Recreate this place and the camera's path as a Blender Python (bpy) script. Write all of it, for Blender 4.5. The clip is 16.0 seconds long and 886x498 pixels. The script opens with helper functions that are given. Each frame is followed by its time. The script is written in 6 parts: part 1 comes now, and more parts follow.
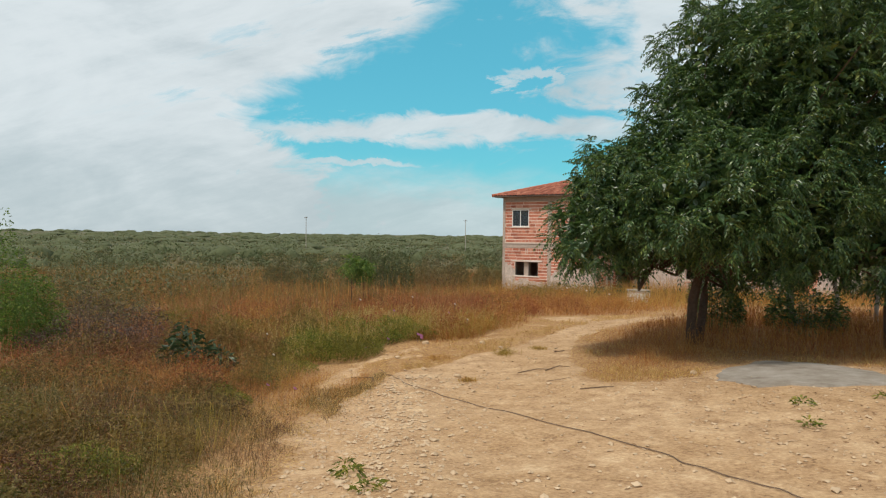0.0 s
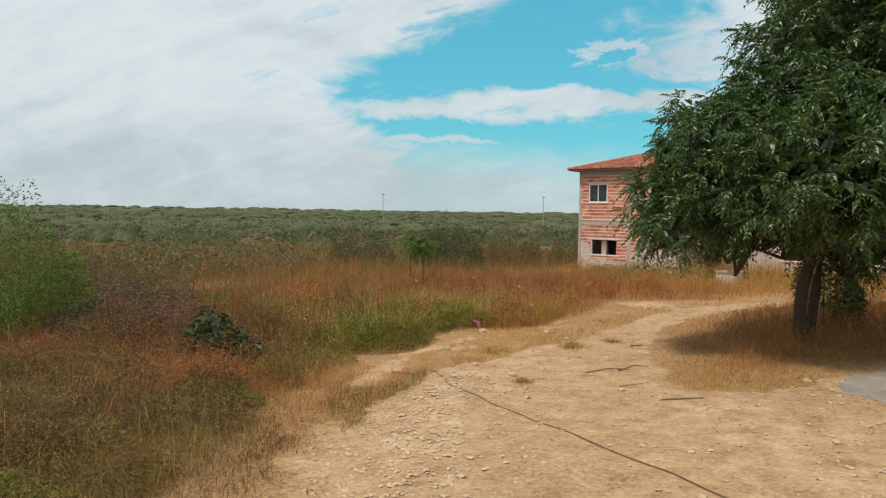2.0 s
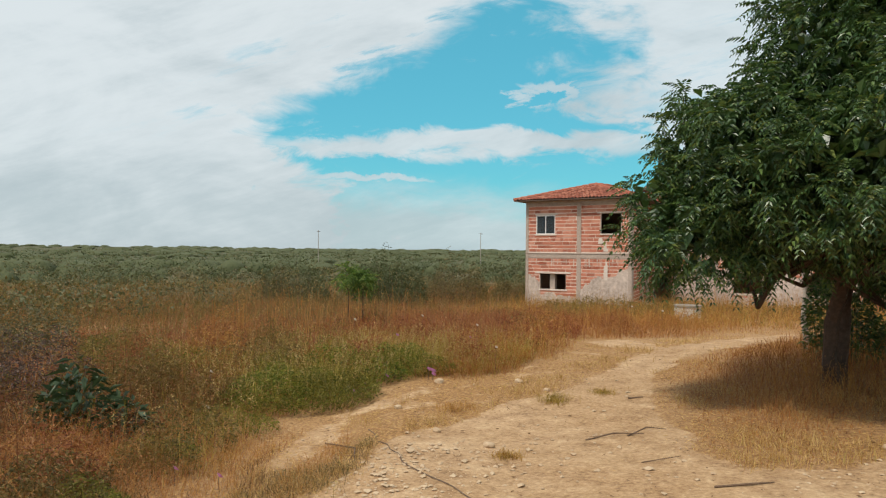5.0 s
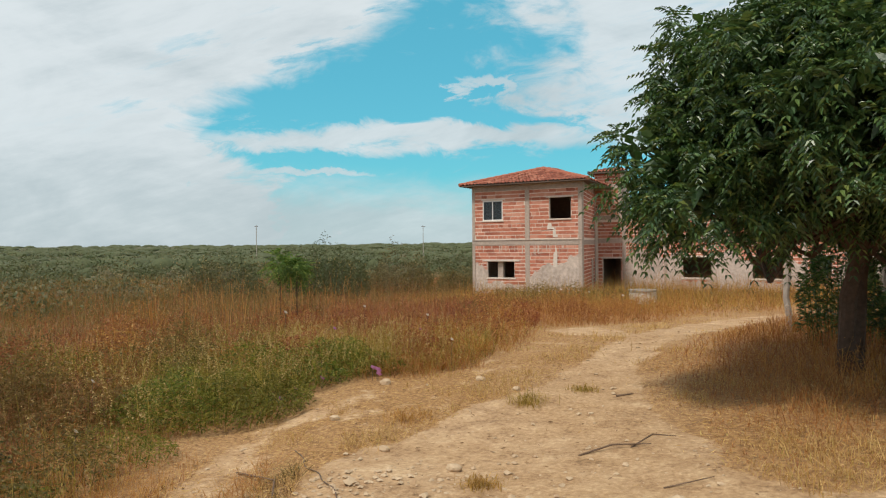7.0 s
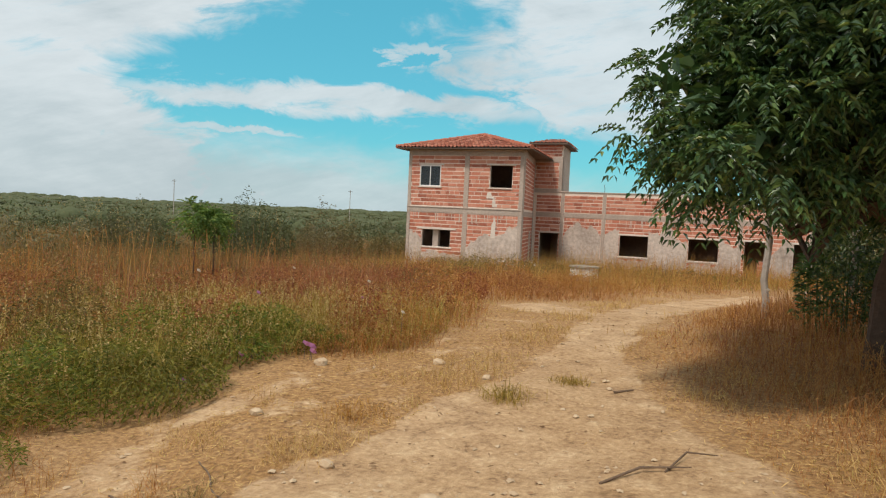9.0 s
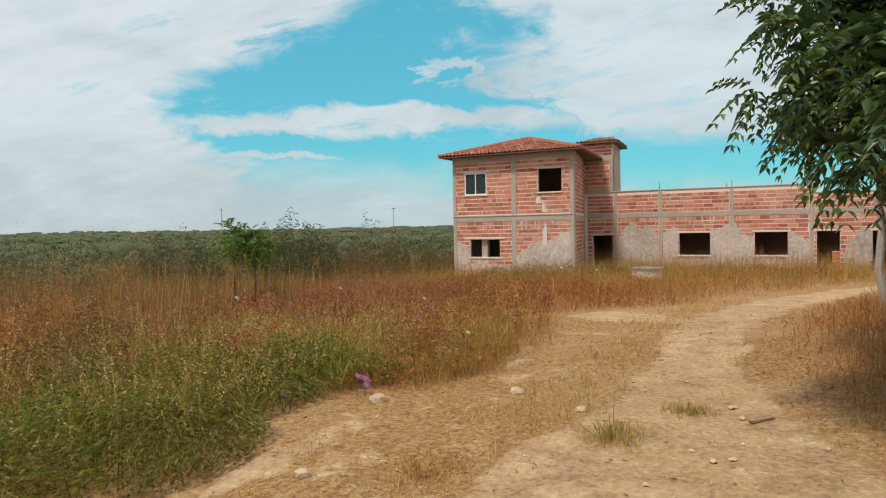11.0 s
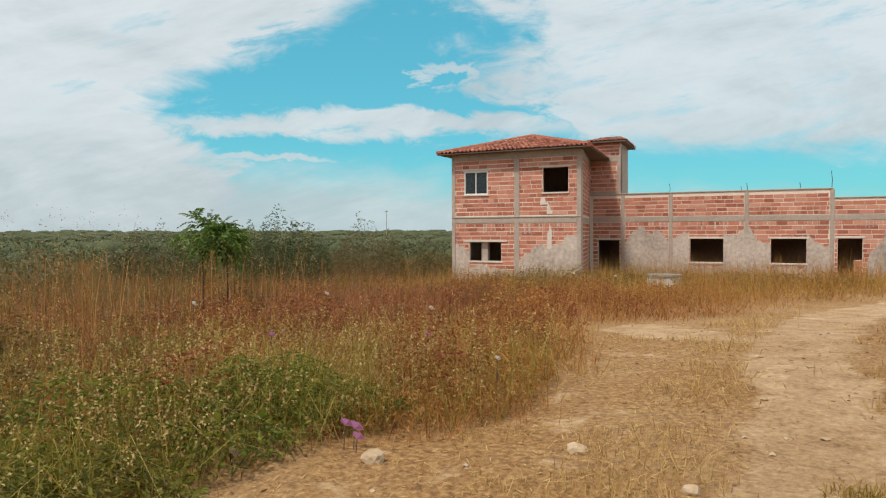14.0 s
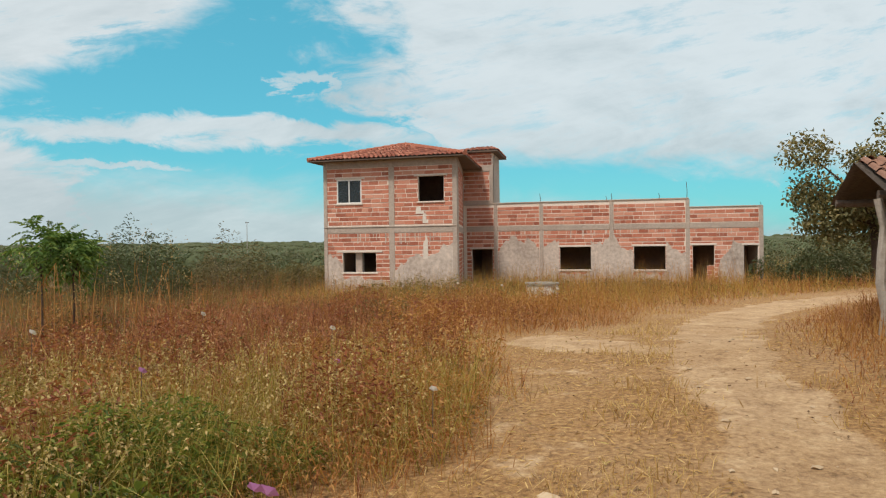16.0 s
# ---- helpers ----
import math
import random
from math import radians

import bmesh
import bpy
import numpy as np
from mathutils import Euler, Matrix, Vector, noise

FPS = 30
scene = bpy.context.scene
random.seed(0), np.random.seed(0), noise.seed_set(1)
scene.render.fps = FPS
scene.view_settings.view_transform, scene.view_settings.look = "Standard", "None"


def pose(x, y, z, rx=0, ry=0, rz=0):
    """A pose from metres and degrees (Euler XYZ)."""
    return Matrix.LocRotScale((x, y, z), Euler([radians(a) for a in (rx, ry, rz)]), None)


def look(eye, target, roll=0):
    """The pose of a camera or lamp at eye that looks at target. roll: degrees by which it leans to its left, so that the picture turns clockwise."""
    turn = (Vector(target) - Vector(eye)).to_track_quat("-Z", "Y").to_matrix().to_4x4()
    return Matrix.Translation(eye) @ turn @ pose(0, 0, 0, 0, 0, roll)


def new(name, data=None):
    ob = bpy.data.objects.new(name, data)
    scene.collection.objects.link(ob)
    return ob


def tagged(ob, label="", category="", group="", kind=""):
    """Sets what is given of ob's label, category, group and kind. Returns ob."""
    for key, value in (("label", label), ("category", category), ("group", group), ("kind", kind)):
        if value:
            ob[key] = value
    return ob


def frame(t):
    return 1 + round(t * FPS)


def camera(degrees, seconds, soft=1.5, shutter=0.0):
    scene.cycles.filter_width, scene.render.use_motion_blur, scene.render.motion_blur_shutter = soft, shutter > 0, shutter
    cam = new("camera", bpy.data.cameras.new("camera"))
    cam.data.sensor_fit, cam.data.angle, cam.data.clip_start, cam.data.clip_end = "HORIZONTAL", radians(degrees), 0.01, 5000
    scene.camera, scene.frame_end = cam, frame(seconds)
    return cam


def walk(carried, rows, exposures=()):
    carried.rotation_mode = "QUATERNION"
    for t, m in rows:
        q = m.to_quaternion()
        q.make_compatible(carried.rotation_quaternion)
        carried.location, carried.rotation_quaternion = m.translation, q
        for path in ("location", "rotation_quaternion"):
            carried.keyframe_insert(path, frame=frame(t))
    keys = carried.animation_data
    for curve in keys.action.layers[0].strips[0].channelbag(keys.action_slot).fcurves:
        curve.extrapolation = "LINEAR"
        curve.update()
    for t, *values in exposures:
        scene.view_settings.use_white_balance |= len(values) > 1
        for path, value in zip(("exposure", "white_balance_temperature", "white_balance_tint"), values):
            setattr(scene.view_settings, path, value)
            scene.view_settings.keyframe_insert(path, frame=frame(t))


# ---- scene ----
cam = camera(65.5, 16.0, soft=1.2)
PATH = [
    (0, (1.134, -0.153, 0.833), (0.018, 1.506, 0.797), 0.7),
    (0.5, (1.016, 0.22, 0.8), (-0.189, 1.815, 0.815), 2.5),
    (1, (0.861, 0.776, 0.772), (-0.236, 2.443, 0.637), 1.5),
    (1.5, (0.728, 1.141, 0.787), (-0.487, 2.725, 0.674), 3.7),
    (1.6, (0.679, 1.225, 0.788), (-0.588, 2.77, 0.704), 3.6),
    (2, (0.423, 1.552, 0.793), (-0.871, 3.074, 0.687), 0.8),
    (2.5, (0.143, 1.802, 0.746), (-1.259, 3.227, 0.692), 0.9),
    (2.8, (-0.034, 1.947, 0.72), (-1.38, 3.424, 0.624), 1.0),
    (2.9, (-0.121, 2.02, 0.713), (-1.428, 3.533, 0.683), 0.5),
    (3, (-0.205, 2.116, 0.705), (-1.505, 3.635, 0.663), -0.3),
    (3.5, (-0.49, 2.393, 0.596), (-1.7, 3.985, 0.624), 0.6),
    (4, (-0.837, 2.643, 0.528), (-2.078, 4.211, 0.498), -0.8),
    (4.2, (-0.97, 2.792, 0.564), (-2.135, 4.417, 0.607), 0.7),
    (6.3, (-2.051, 4.309, 0.377), (-3.186, 5.955, 0.306), -0.0),
    (6.5, (-2.196, 4.436, 0.337), (-3.284, 6.114, 0.355), 0.3),
    (7, (-2.478, 4.931, 0.276), (-3.488, 6.657, 0.263), -0.6),
    (7.5, (-2.776, 5.294, 0.191), (-3.732, 7.05, 0.131), -0.2),
    (8, (-3.084, 5.636, 0.156), (-3.927, 7.448, 0.086), -0.6),
    (8.5, (-3.334, 5.947, 0.147), (-4.131, 7.781, 0.136), 2.6),
    (8.7, (-3.487, 6.1, 0.122), (-4.301, 7.924, 0.02), 2.7),
    (10.8, (-4.317, 7.188, -0.031), (-5.163, 9.0, -0.046), 1.8),
    (11, (-4.393, 7.315, -0.019), (-5.326, 9.083, -0.082), -1.1),
    (11.5, (-4.595, 7.591, -0.036), (-5.518, 9.364, -0.11), 0.0),
    (12, (-4.77, 7.873, -0.088), (-5.708, 9.638, -0.153), 0.2),
    (12.5, (-4.941, 8.176, -0.076), (-5.953, 9.901, -0.118), -0.5),
    (13, (-5.158, 8.501, -0.098), (-6.018, 10.306, -0.126), -1.0),
    (13.5, (-5.332, 8.756, -0.154), (-6.186, 10.564, -0.14), -0.2),
    (14, (-5.528, 8.966, -0.166), (-6.441, 10.745, -0.216), -0.2),
    (14.5, (-5.717, 9.144, -0.162), (-6.563, 10.955, -0.235), -0.4),
    (15, (-5.918, 9.315, -0.187), (-6.609, 11.192, -0.213), -1.1),
    (15.5, (-6.075, 9.469, -0.185), (-6.604, 11.398, -0.18), 0.8),
    (16, (-6.294, 9.63, -0.191), (-6.842, 11.553, -0.213), -0.7),
]
walk(cam, [(t, look(eye, target, roll)) for t, eye, target, roll in PATH])

# ---- light ----
SUN_AZ, SUN_EL = radians(256), radians(60)      # from +x, counter-clockwise
world = bpy.data.worlds.new("sky")
scene.world = world
world.use_nodes = True


def build_sky():
    nt = world.node_tree
    N, L = nt.nodes, nt.links
    N.clear()
    out = N.new("ShaderNodeOutputWorld")
    bg = N.new("ShaderNodeBackground")
    sky = N.new("ShaderNodeTexSky")
    sky.sky_type = "NISHITA"
    sky.sun_disc = False
    sky.sun_elevation = SUN_EL
    sky.sun_rotation = math.pi / 2 - SUN_AZ
    sky.air_density, sky.dust_density, sky.ozone_density = 1.0, 0.6, 2.5
    tint = N.new("ShaderNodeMix")
    tint.data_type, tint.blend_type = "RGBA", "MULTIPLY"
    tint.inputs[0].default_value = 1.0
    tint.inputs[7].default_value = SKY_TINT
    L.new(sky.outputs[0], tint.inputs[6])
    co = N.new("ShaderNodeTexCoord")
    sep = N.new("ShaderNodeSeparateXYZ")
    L.new(co.outputs["Generated"], sep.inputs[0])

    def m(op, a, b=None, c=None):
        n = N.new("ShaderNodeMath")
        n.operation = op
        for i, v in enumerate((a, b, c)):
            if v is None:
                continue
            if isinstance(v, (int, float)):
                n.inputs[i].default_value = v
            else:
                L.new(v, n.inputs[i])
        return n.outputs[0]

    def ramp(v, lo, hi):
        n = N.new("ShaderNodeMapRange")
        n.interpolation_type = "SMOOTHSTEP"
        L.new(v, n.inputs[0])
        n.inputs[1].default_value, n.inputs[2].default_value = lo, hi
        return n.outputs[0]

    # bearings round the middle of the walk's view: X to the right, Y up
    def dot(x, y, z):
        return m("ADD", m("ADD", m("MULTIPLY", sep.outputs[0], x), m("MULTIPLY", sep.outputs[1], y)), m("MULTIPLY", sep.outputs[2], z))

    ahead = m("MAXIMUM", m("ABSOLUTE", dot(-0.558, 0.83, 0)), 0.25)
    X, Y = m("DIVIDE", dot(0.83, 0.558, 0), ahead), m("DIVIDE", sep.outputs[2], ahead)
    comb = N.new("ShaderNodeCombineXYZ")
    L.new(m("MULTIPLY", X, 2.6), comb.inputs[0])
    L.new(m("MULTIPLY", Y, 6.0), comb.inputs[1])

    def fbm(scale, detail, rough, seed, dist=0.0):
        n = N.new("ShaderNodeTexNoise")
        n.noise_dimensions = "3D"
        mp = N.new("ShaderNodeMapping")
        mp.inputs["Location"].default_value = (seed, seed * 0.7, seed * 1.3)
        L.new(comb.outputs[0], mp.inputs[0])
        L.new(mp.outputs[0], n.inputs["Vector"])
        n.inputs["Scale"].default_value = scale
        n.inputs["Detail"].default_value = detail
        n.inputs["Roughness"].default_value = rough
        n.inputs["Distortion"].default_value = dist
        return m("SUBTRACT", n.outputs[0], 0.5)

    big, fine = fbm(1.1, 6, 0.55, 3.1, 0.3), fbm(3.4, 10, 0.62, 7.7, 0.5)
    Xw = m("ADD", X, m("ADD", m("MULTIPLY", big, 0.24), m("MULTIPLY", fine, 0.46)))
    Yw = m("ADD", Y, m("ADD", m("MULTIPLY", big, 0.04), m("MULTIPLY", fine, 0.085)))

    # long thin tears in the cloud
    comb2 = N.new("ShaderNodeCombineXYZ")
    L.new(m("MULTIPLY", X, 3.0), comb2.inputs[0])
    L.new(m("MULTIPLY", m("SUBTRACT", Y, m("MULTIPLY", X, 0.25)), 14.0), comb2.inputs[1])
    tear_n = N.new("ShaderNodeTexNoise")
    tear_n.inputs["Scale"].default_value, tear_n.inputs["Detail"].default_value, tear_n.inputs["Roughness"].default_value = 1.6, 9, 0.68
    L.new(comb2.outputs[0], tear_n.inputs["Vector"])
    tear = m("SUBTRACT", tear_n.outputs[0], 0.5)

    def puff(cx, cy, rx, ry, slope=0.0, soft=0.75):
        dx = m("SUBTRACT", Xw, cx)
        dy = m("SUBTRACT", m("SUBTRACT", Yw, cy), m("MULTIPLY", dx, slope))
        q = m("ADD", m("POWER", m("ABSOLUTE", m("DIVIDE", dx, rx)), 2.0), m("POWER", m("ABSOLUTE", m("DIVIDE", dy, ry)), 2.0))
        return ramp(q, 1.0 + soft, 1.0 - soft)

    # a bank of cloud with a slanting edge, long streaks, a ragged sheet on the other side
    lean = m("SUBTRACT", Yw, 0.19)
    bank = ramp(m("SUBTRACT", Xw, m("ADD", -0.285, m("MAXIMUM", m("MULTIPLY", lean, 2.0), m("MULTIPLY", lean, -0.9)))), 0.06, -0.05)
    rift = m("MULTIPLY", ramp(tear, 0.02, 0.16), ramp(m("SUBTRACT", Xw, m("ADD", -0.285, m("MULTIPLY", lean, 2.0))), -0.34, -0.04))
    bank = m("MULTIPLY", bank, m("SUBTRACT", 1.0, m("MULTIPLY", m("MULTIPLY", rift, ramp(Y, 0.15, 0.24)), 0.75)))
    sheet = m("MULTIPLY", ramp(Xw, 0.13, 0.27), ramp(m("SUBTRACT", Yw, m("ADD", 0.12, m("MULTIPLY", m("MAXIMUM", m("SUBTRACT", 0.36, Xw), 0.0), 0.45))), -0.015, 0.035))
    parts = [bank, m("MULTIPLY", sheet, m("SUBTRACT", 0.95, m("MULTIPLY", ramp(tear, 0.0, 0.2), 0.4))), m("MULTIPLY", puff(0.02, 0.156, 0.29, 0.019, -0.01), 0.95), m("MULTIPLY", puff(-0.14, 0.105, 0.11, 0.007, -0.02), 0.8),
             m("MULTIPLY", puff(0.13, 0.230, 0.058, 0.013, -0.05), 0.75), m("MULTIPLY", ramp(fine, 0.12, 0.26), 0.55)]
    cover = parts[0]
    for p in parts[1:]:
        cover = m("MAXIMUM", cover, p)
    low = m("MULTIPLY", ramp(m("ADD", Yw, m("MULTIPLY", m("MAXIMUM", m("ADD", X, 0.1), 0.0), 0.06)), 0.125, 0.04), 0.9)
    cover = m("MAXIMUM", cover, low)
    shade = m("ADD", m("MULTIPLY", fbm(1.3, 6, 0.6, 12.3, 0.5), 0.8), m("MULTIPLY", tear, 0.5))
    cloud = N.new("ShaderNodeMix")
    cloud.data_type = "RGBA"
    L.new(ramp(m("ADD", shade, m("MULTIPLY", Y, 0.9)), -0.12, 0.38), cloud.inputs[0])
    cloud.inputs[6].default_value = CLOUD_DARK
    cloud.inputs[7].default_value = CLOUD_LIGHT
    mix = N.new("ShaderNodeMix")
    mix.data_type = "RGBA"
    L.new(m("MULTIPLY", cover, 0.94), mix.inputs[0])
    clear = N.new("ShaderNodeMix")
    clear.data_type = "RGBA"
    clear.inputs[0].default_value = 0.6
    clear.inputs[7].default_value = (0.95, 5.0, 6.6, 1)
    L.new(tint.outputs[2], clear.inputs[6])
    L.new(clear.outputs[2], mix.inputs[6])
    L.new(cloud.outputs[2], mix.inputs[7])
    L.new(mix.outputs[2], bg.inputs[0])
    bg.inputs[1].default_value = 0.10
    L.new(bg.outputs[0], out.inputs[0])


SKY_TINT = (0.75, 1.50, 1.32, 1)
CLOUD_DARK, CLOUD_LIGHT = (5.0, 5.7, 6.0, 1), (7.5, 8.0, 8.2, 1)
build_sky()
sun_data = bpy.data.lights.new("sun", "SUN")
sun_data.energy, sun_data.angle, sun_data.color = 3.0, radians(7.0), (1.0, 0.92, 0.82)
sun = new("sun", sun_data)
sun.matrix_world = look((0, 0, 60), Vector((0, 0, 60)) - Vector((math.cos(SUN_AZ) * math.cos(SUN_EL), math.sin(SUN_AZ) * math.cos(SUN_EL), math.sin(SUN_EL))))
scene.view_settings.exposure = 0.0


# ---- materials ----
def material(name, rough=0.85):
    mat = bpy.data.materials.new(name)
    mat.use_nodes = True
    b = mat.node_tree.nodes["Principled BSDF"]
    b.inputs["Roughness"].default_value = rough
    b.inputs["Specular IOR Level"].default_value = 0.3
    return mat, mat.node_tree.nodes, mat.node_tree.links, b


def noise_node(N, L, scale, detail=6, rough=0.6, coord="Object"):
    tc = N.new("ShaderNodeTexCoord")
    n = N.new("ShaderNodeTexNoise")
    L.new(tc.outputs[coord], n.inputs["Vector"])
    n.inputs["Scale"].default_value, n.inputs["Detail"].default_value, n.inputs["Roughness"].default_value = scale, detail, rough
    return n.outputs[0]


def world_noise(N, L, scale, detail=5, rough=0.6):
    g = N.new("ShaderNodeNewGeometry")
    n = N.new("ShaderNodeTexNoise")
    L.new(g.outputs["Position"], n.inputs["Vector"])
    n.inputs["Scale"].default_value, n.inputs["Detail"].default_value, n.inputs["Roughness"].default_value = scale, detail, rough
    return n.outputs[0]


def ramp_node(N, L, fac, stops):
    r = N.new("ShaderNodeValToRGB")
    els = r.color_ramp.elements
    while len(els) < len(stops):
        els.new(0.5)
    for e, (p, c) in zip(els, stops):
        e.position, e.color = p, (*c, 1)
    L.new(fac, r.inputs[0])
    return r.outputs[0]


def mix_node(N, L, fac, a, b, mode="MIX"):
    n = N.new("ShaderNodeMix")
    n.data_type, n.blend_type = "RGBA", mode
    for sock, v in ((n.inputs[0], fac), (n.inputs[6], a), (n.inputs[7], b)):
        if isinstance(v, (int, float)):
            sock.default_value = v
        elif isinstance(v, tuple):
            sock.default_value = (*v, 1)
        else:
            L.new(v, sock)
    return n.outputs[2]


def math_node(N, L, op, a, b=0.0):
    n = N.new("ShaderNodeMath")
    n.operation = op
    for i, v in enumerate((a, b)):
        if isinstance(v, (int, float)):
            n.inputs[i].default_value = v
        else:
            L.new(v, n.inputs[i])
    return n.outputs[0]


def bump(N, L, b, height, strength=0.4, dist=0.02):
    n = N.new("ShaderNodeBump")
    n.inputs["Strength"].default_value, n.inputs["Distance"].default_value = strength, dist
    L.new(height, n.inputs["Height"])
    L.new(n.outputs[0], b.inputs["Normal"])


def plain(name, dark, light, scale=8.0, rough=0.85, bumpy=0.3, big=0.7):
    """A surface of one stuff, mottled at two scales."""
    mat, N, L, b = material(name, rough)
    fine, broad = world_noise(N, L, scale, 8, 0.65), world_noise(N, L, big, 4, 0.55)
    f = math_node(N, L, "ADD", math_node(N, L, "MULTIPLY", fine, 0.6), math_node(N, L, "MULTIPLY", broad, 0.4))
    L.new(ramp_node(N, L, f, [(0.3, dark), (0.7, light)]), b.inputs["Base Color"])
    bump(N, L, b, fine, bumpy, 0.02)
    return mat


def foliage(name, stops, patch=None, patch_scale=0.25, see=0.35, rough=0.55):
    """Leaves and blades: colour by island, drifting from patch to patch, a little light let through."""
    mat, N, L, b = material(name, rough)
    g = N.new("ShaderNodeNewGeometry")
    col = ramp_node(N, L, g.outputs["Random Per Island"], stops)
    if patch:
        w = world_noise(N, L, patch_scale, 3, 0.5)
        w = ramp_node(N, L, w, [(0.40, (0, 0, 0)), (0.57, (1, 1, 1))])
        col = mix_node(N, L, math_node(N, L, "MULTIPLY", w, 0.8), col, ramp_node(N, L, g.outputs["Random Per Island"], patch))
    L.new(col, b.inputs["Base Color"])
    t = N.new("ShaderNodeBsdfTranslucent")
    L.new(mix_node(N, L, 1.0, col, (1.0, 0.95, 0.55), "MULTIPLY"), t.inputs[0])
    s = N.new("ShaderNodeMixShader")
    s.inputs[0].default_value = see
    out = N["Material Output"]
    L.new(b.outputs[0], s.inputs[1])
    L.new(t.outputs[0], s.inputs[2])
    L.new(s.outputs[0], out.inputs[0])
    return mat


def brick_material():
    mat, N, L, b = material("fired_clay", 0.9)
    g, o = N.new("ShaderNodeNewGeometry"), N.new("ShaderNodeObjectInfo")
    f = math_node(N, L, "FRACT", math_node(N, L, "ADD", g.outputs["Random Per Island"], o.outputs["Random"]))
    col = ramp_node(N, L, f, [(0.0, (0.32, 0.098, 0.058)), (0.35, (0.46, 0.158, 0.096)), (0.75, (0.55, 0.205, 0.13)), (1.0, (0.61, 0.30, 0.21))])
    n = world_noise(N, L, 9, 8, 0.7)
    dust = ramp_node(N, L, n, [(0.48, (0, 0, 0)), (0.75, (1, 1, 1))])
    col = mix_node(N, L, math_node(N, L, "MULTIPLY", dust, 0.35), col, (0.50, 0.35, 0.26))
    L.new(col, b.inputs["Base Color"])
    bump(N, L, b, n, 0.4, 0.02)
    return mat


def ground_material():
    mat, N, L, b = material("soil", 0.95)
    at = N.new("ShaderNodeAttribute")
    at.attribute_name = "bare"
    far = N.new("ShaderNodeAttribute")
    far.attribute_name = "scrub"
    fine, mid, broad = world_noise(N, L, 22, 10, 0.7), world_noise(N, L, 3.0, 8, 0.65), world_noise(N, L, 0.45, 4, 0.5)
    sand = ramp_node(N, L, math_node(N, L, "ADD", math_node(N, L, "MULTIPLY", fine, 0.5), math_node(N, L, "MULTIPLY", mid, 0.5)),
                     [(0.36, (0.21, 0.122, 0.06)), (0.46, (0.39, 0.245, 0.13)), (0.54, (0.49, 0.325, 0.18)), (0.68, (0.67, 0.50, 0.32))])
    litter = ramp_node(N, L, fine, [(0.36, (0.16, 0.080, 0.032)), (0.5, (0.31, 0.165, 0.062)), (0.66, (0.48, 0.295, 0.12))])
    f = math_node(N, L, "ADD", at.outputs["Fac"], math_node(N, L, "MULTIPLY", math_node(N, L, "SUBTRACT", mid, 0.5), 0.9))
    f = ramp_node(N, L, f, [(0.40, (0, 0, 0)), (0.56, (1, 1, 1))])
    col = mix_node(N, L, f, litter, sand)
    col = mix_node(N, L, ramp_node(N, L, broad, [(0.40, (0.55, 0.55, 0.55)), (0.58, (0, 0, 0))]), col, mix_node(N, L, 0.5, sand, litter))
    green = ramp_node(N, L, math_node(N, L, "ADD", math_node(N, L, "MULTIPLY", mid, 0.4), math_node(N, L, "MULTIPLY", broad, 0.6)),
                      [(0.35, (0.045, 0.052, 0.022)), (0.55, (0.09, 0.085, 0.036)), (0.7, (0.20, 0.14, 0.065))])
    col = mix_node(N, L, far.outputs["Fac"], col, green)
    L.new(col, b.inputs["Base Color"])
    h = math_node(N, L, "ADD", math_node(N, L, "MULTIPLY", fine, 0.5), mid)
    bump(N, L, b, h, 1.0, 0.04)
    return mat


M_SOIL = ground_material()
M_BRICK = brick_material()
M_MORTAR = plain("mortar", (0.66, 0.54, 0.45), (0.86, 0.74, 0.64), 14, 0.95)
M_CONCRETE = plain("grey_concrete", (0.30, 0.235, 0.195), (0.53, 0.435, 0.365), 10, 0.9)
M_RENDER = plain("rough_cement_render", (0.26, 0.205, 0.17), (0.70, 0.585, 0.50), 6.5, 0.95, 0.9)
M_PALE = plain("pale_lime_splash", (0.55, 0.47, 0.40), (0.72, 0.64, 0.56), 12, 0.95)
M_OLDTILE = plain("old_brown_tile", (0.16, 0.075, 0.05), (0.36, 0.19, 0.125), 12, 0.9)
M_DARKWOOD = plain("weathered_wood", (0.07, 0.052, 0.04), (0.19, 0.15, 0.12), 18, 0.9)
M_GREYWOOD = plain("bleached_wood", (0.28, 0.24, 0.20), (0.50, 0.44, 0.38), 20, 0.9)
M_BARK = plain("dark_bark", (0.045, 0.03, 0.022), (0.14, 0.09, 0.065), 16, 0.95, 0.8)
M_STONE = plain("pale_stone", (0.34, 0.23, 0.135), (0.60, 0.46, 0.31), 9, 0.95)
M_INNER = plain("raw_inner_wall", (0.24, 0.16, 0.12), (0.46, 0.33, 0.26), 6, 0.95)
M_WHITE = plain("white_paint", (0.60, 0.58, 0.55), (0.80, 0.78, 0.75), 10, 0.6, 0.1)
M_LIME = plain("flaking_whitewash", (0.42, 0.38, 0.33), (0.78, 0.75, 0.70), 7, 0.9, 0.4)
M_RUST = plain("rusty_steel", (0.05, 0.035, 0.03), (0.14, 0.09, 0.07), 30, 0.8)
M_CABLE = plain("dark_cable", (0.10, 0.065, 0.042), (0.19, 0.125, 0.085), 30, 0.7)
M_STICK = plain("brown_dead_wood", (0.08, 0.05, 0.032), (0.22, 0.145, 0.095), 20, 0.9)
M_BLADE = foliage("fresh_grass_blade", [(0, (0.19, 0.145, 0.03)), (0.5, (0.36, 0.275, 0.058)), (1, (0.53, 0.395, 0.11))], None, see=0.4)
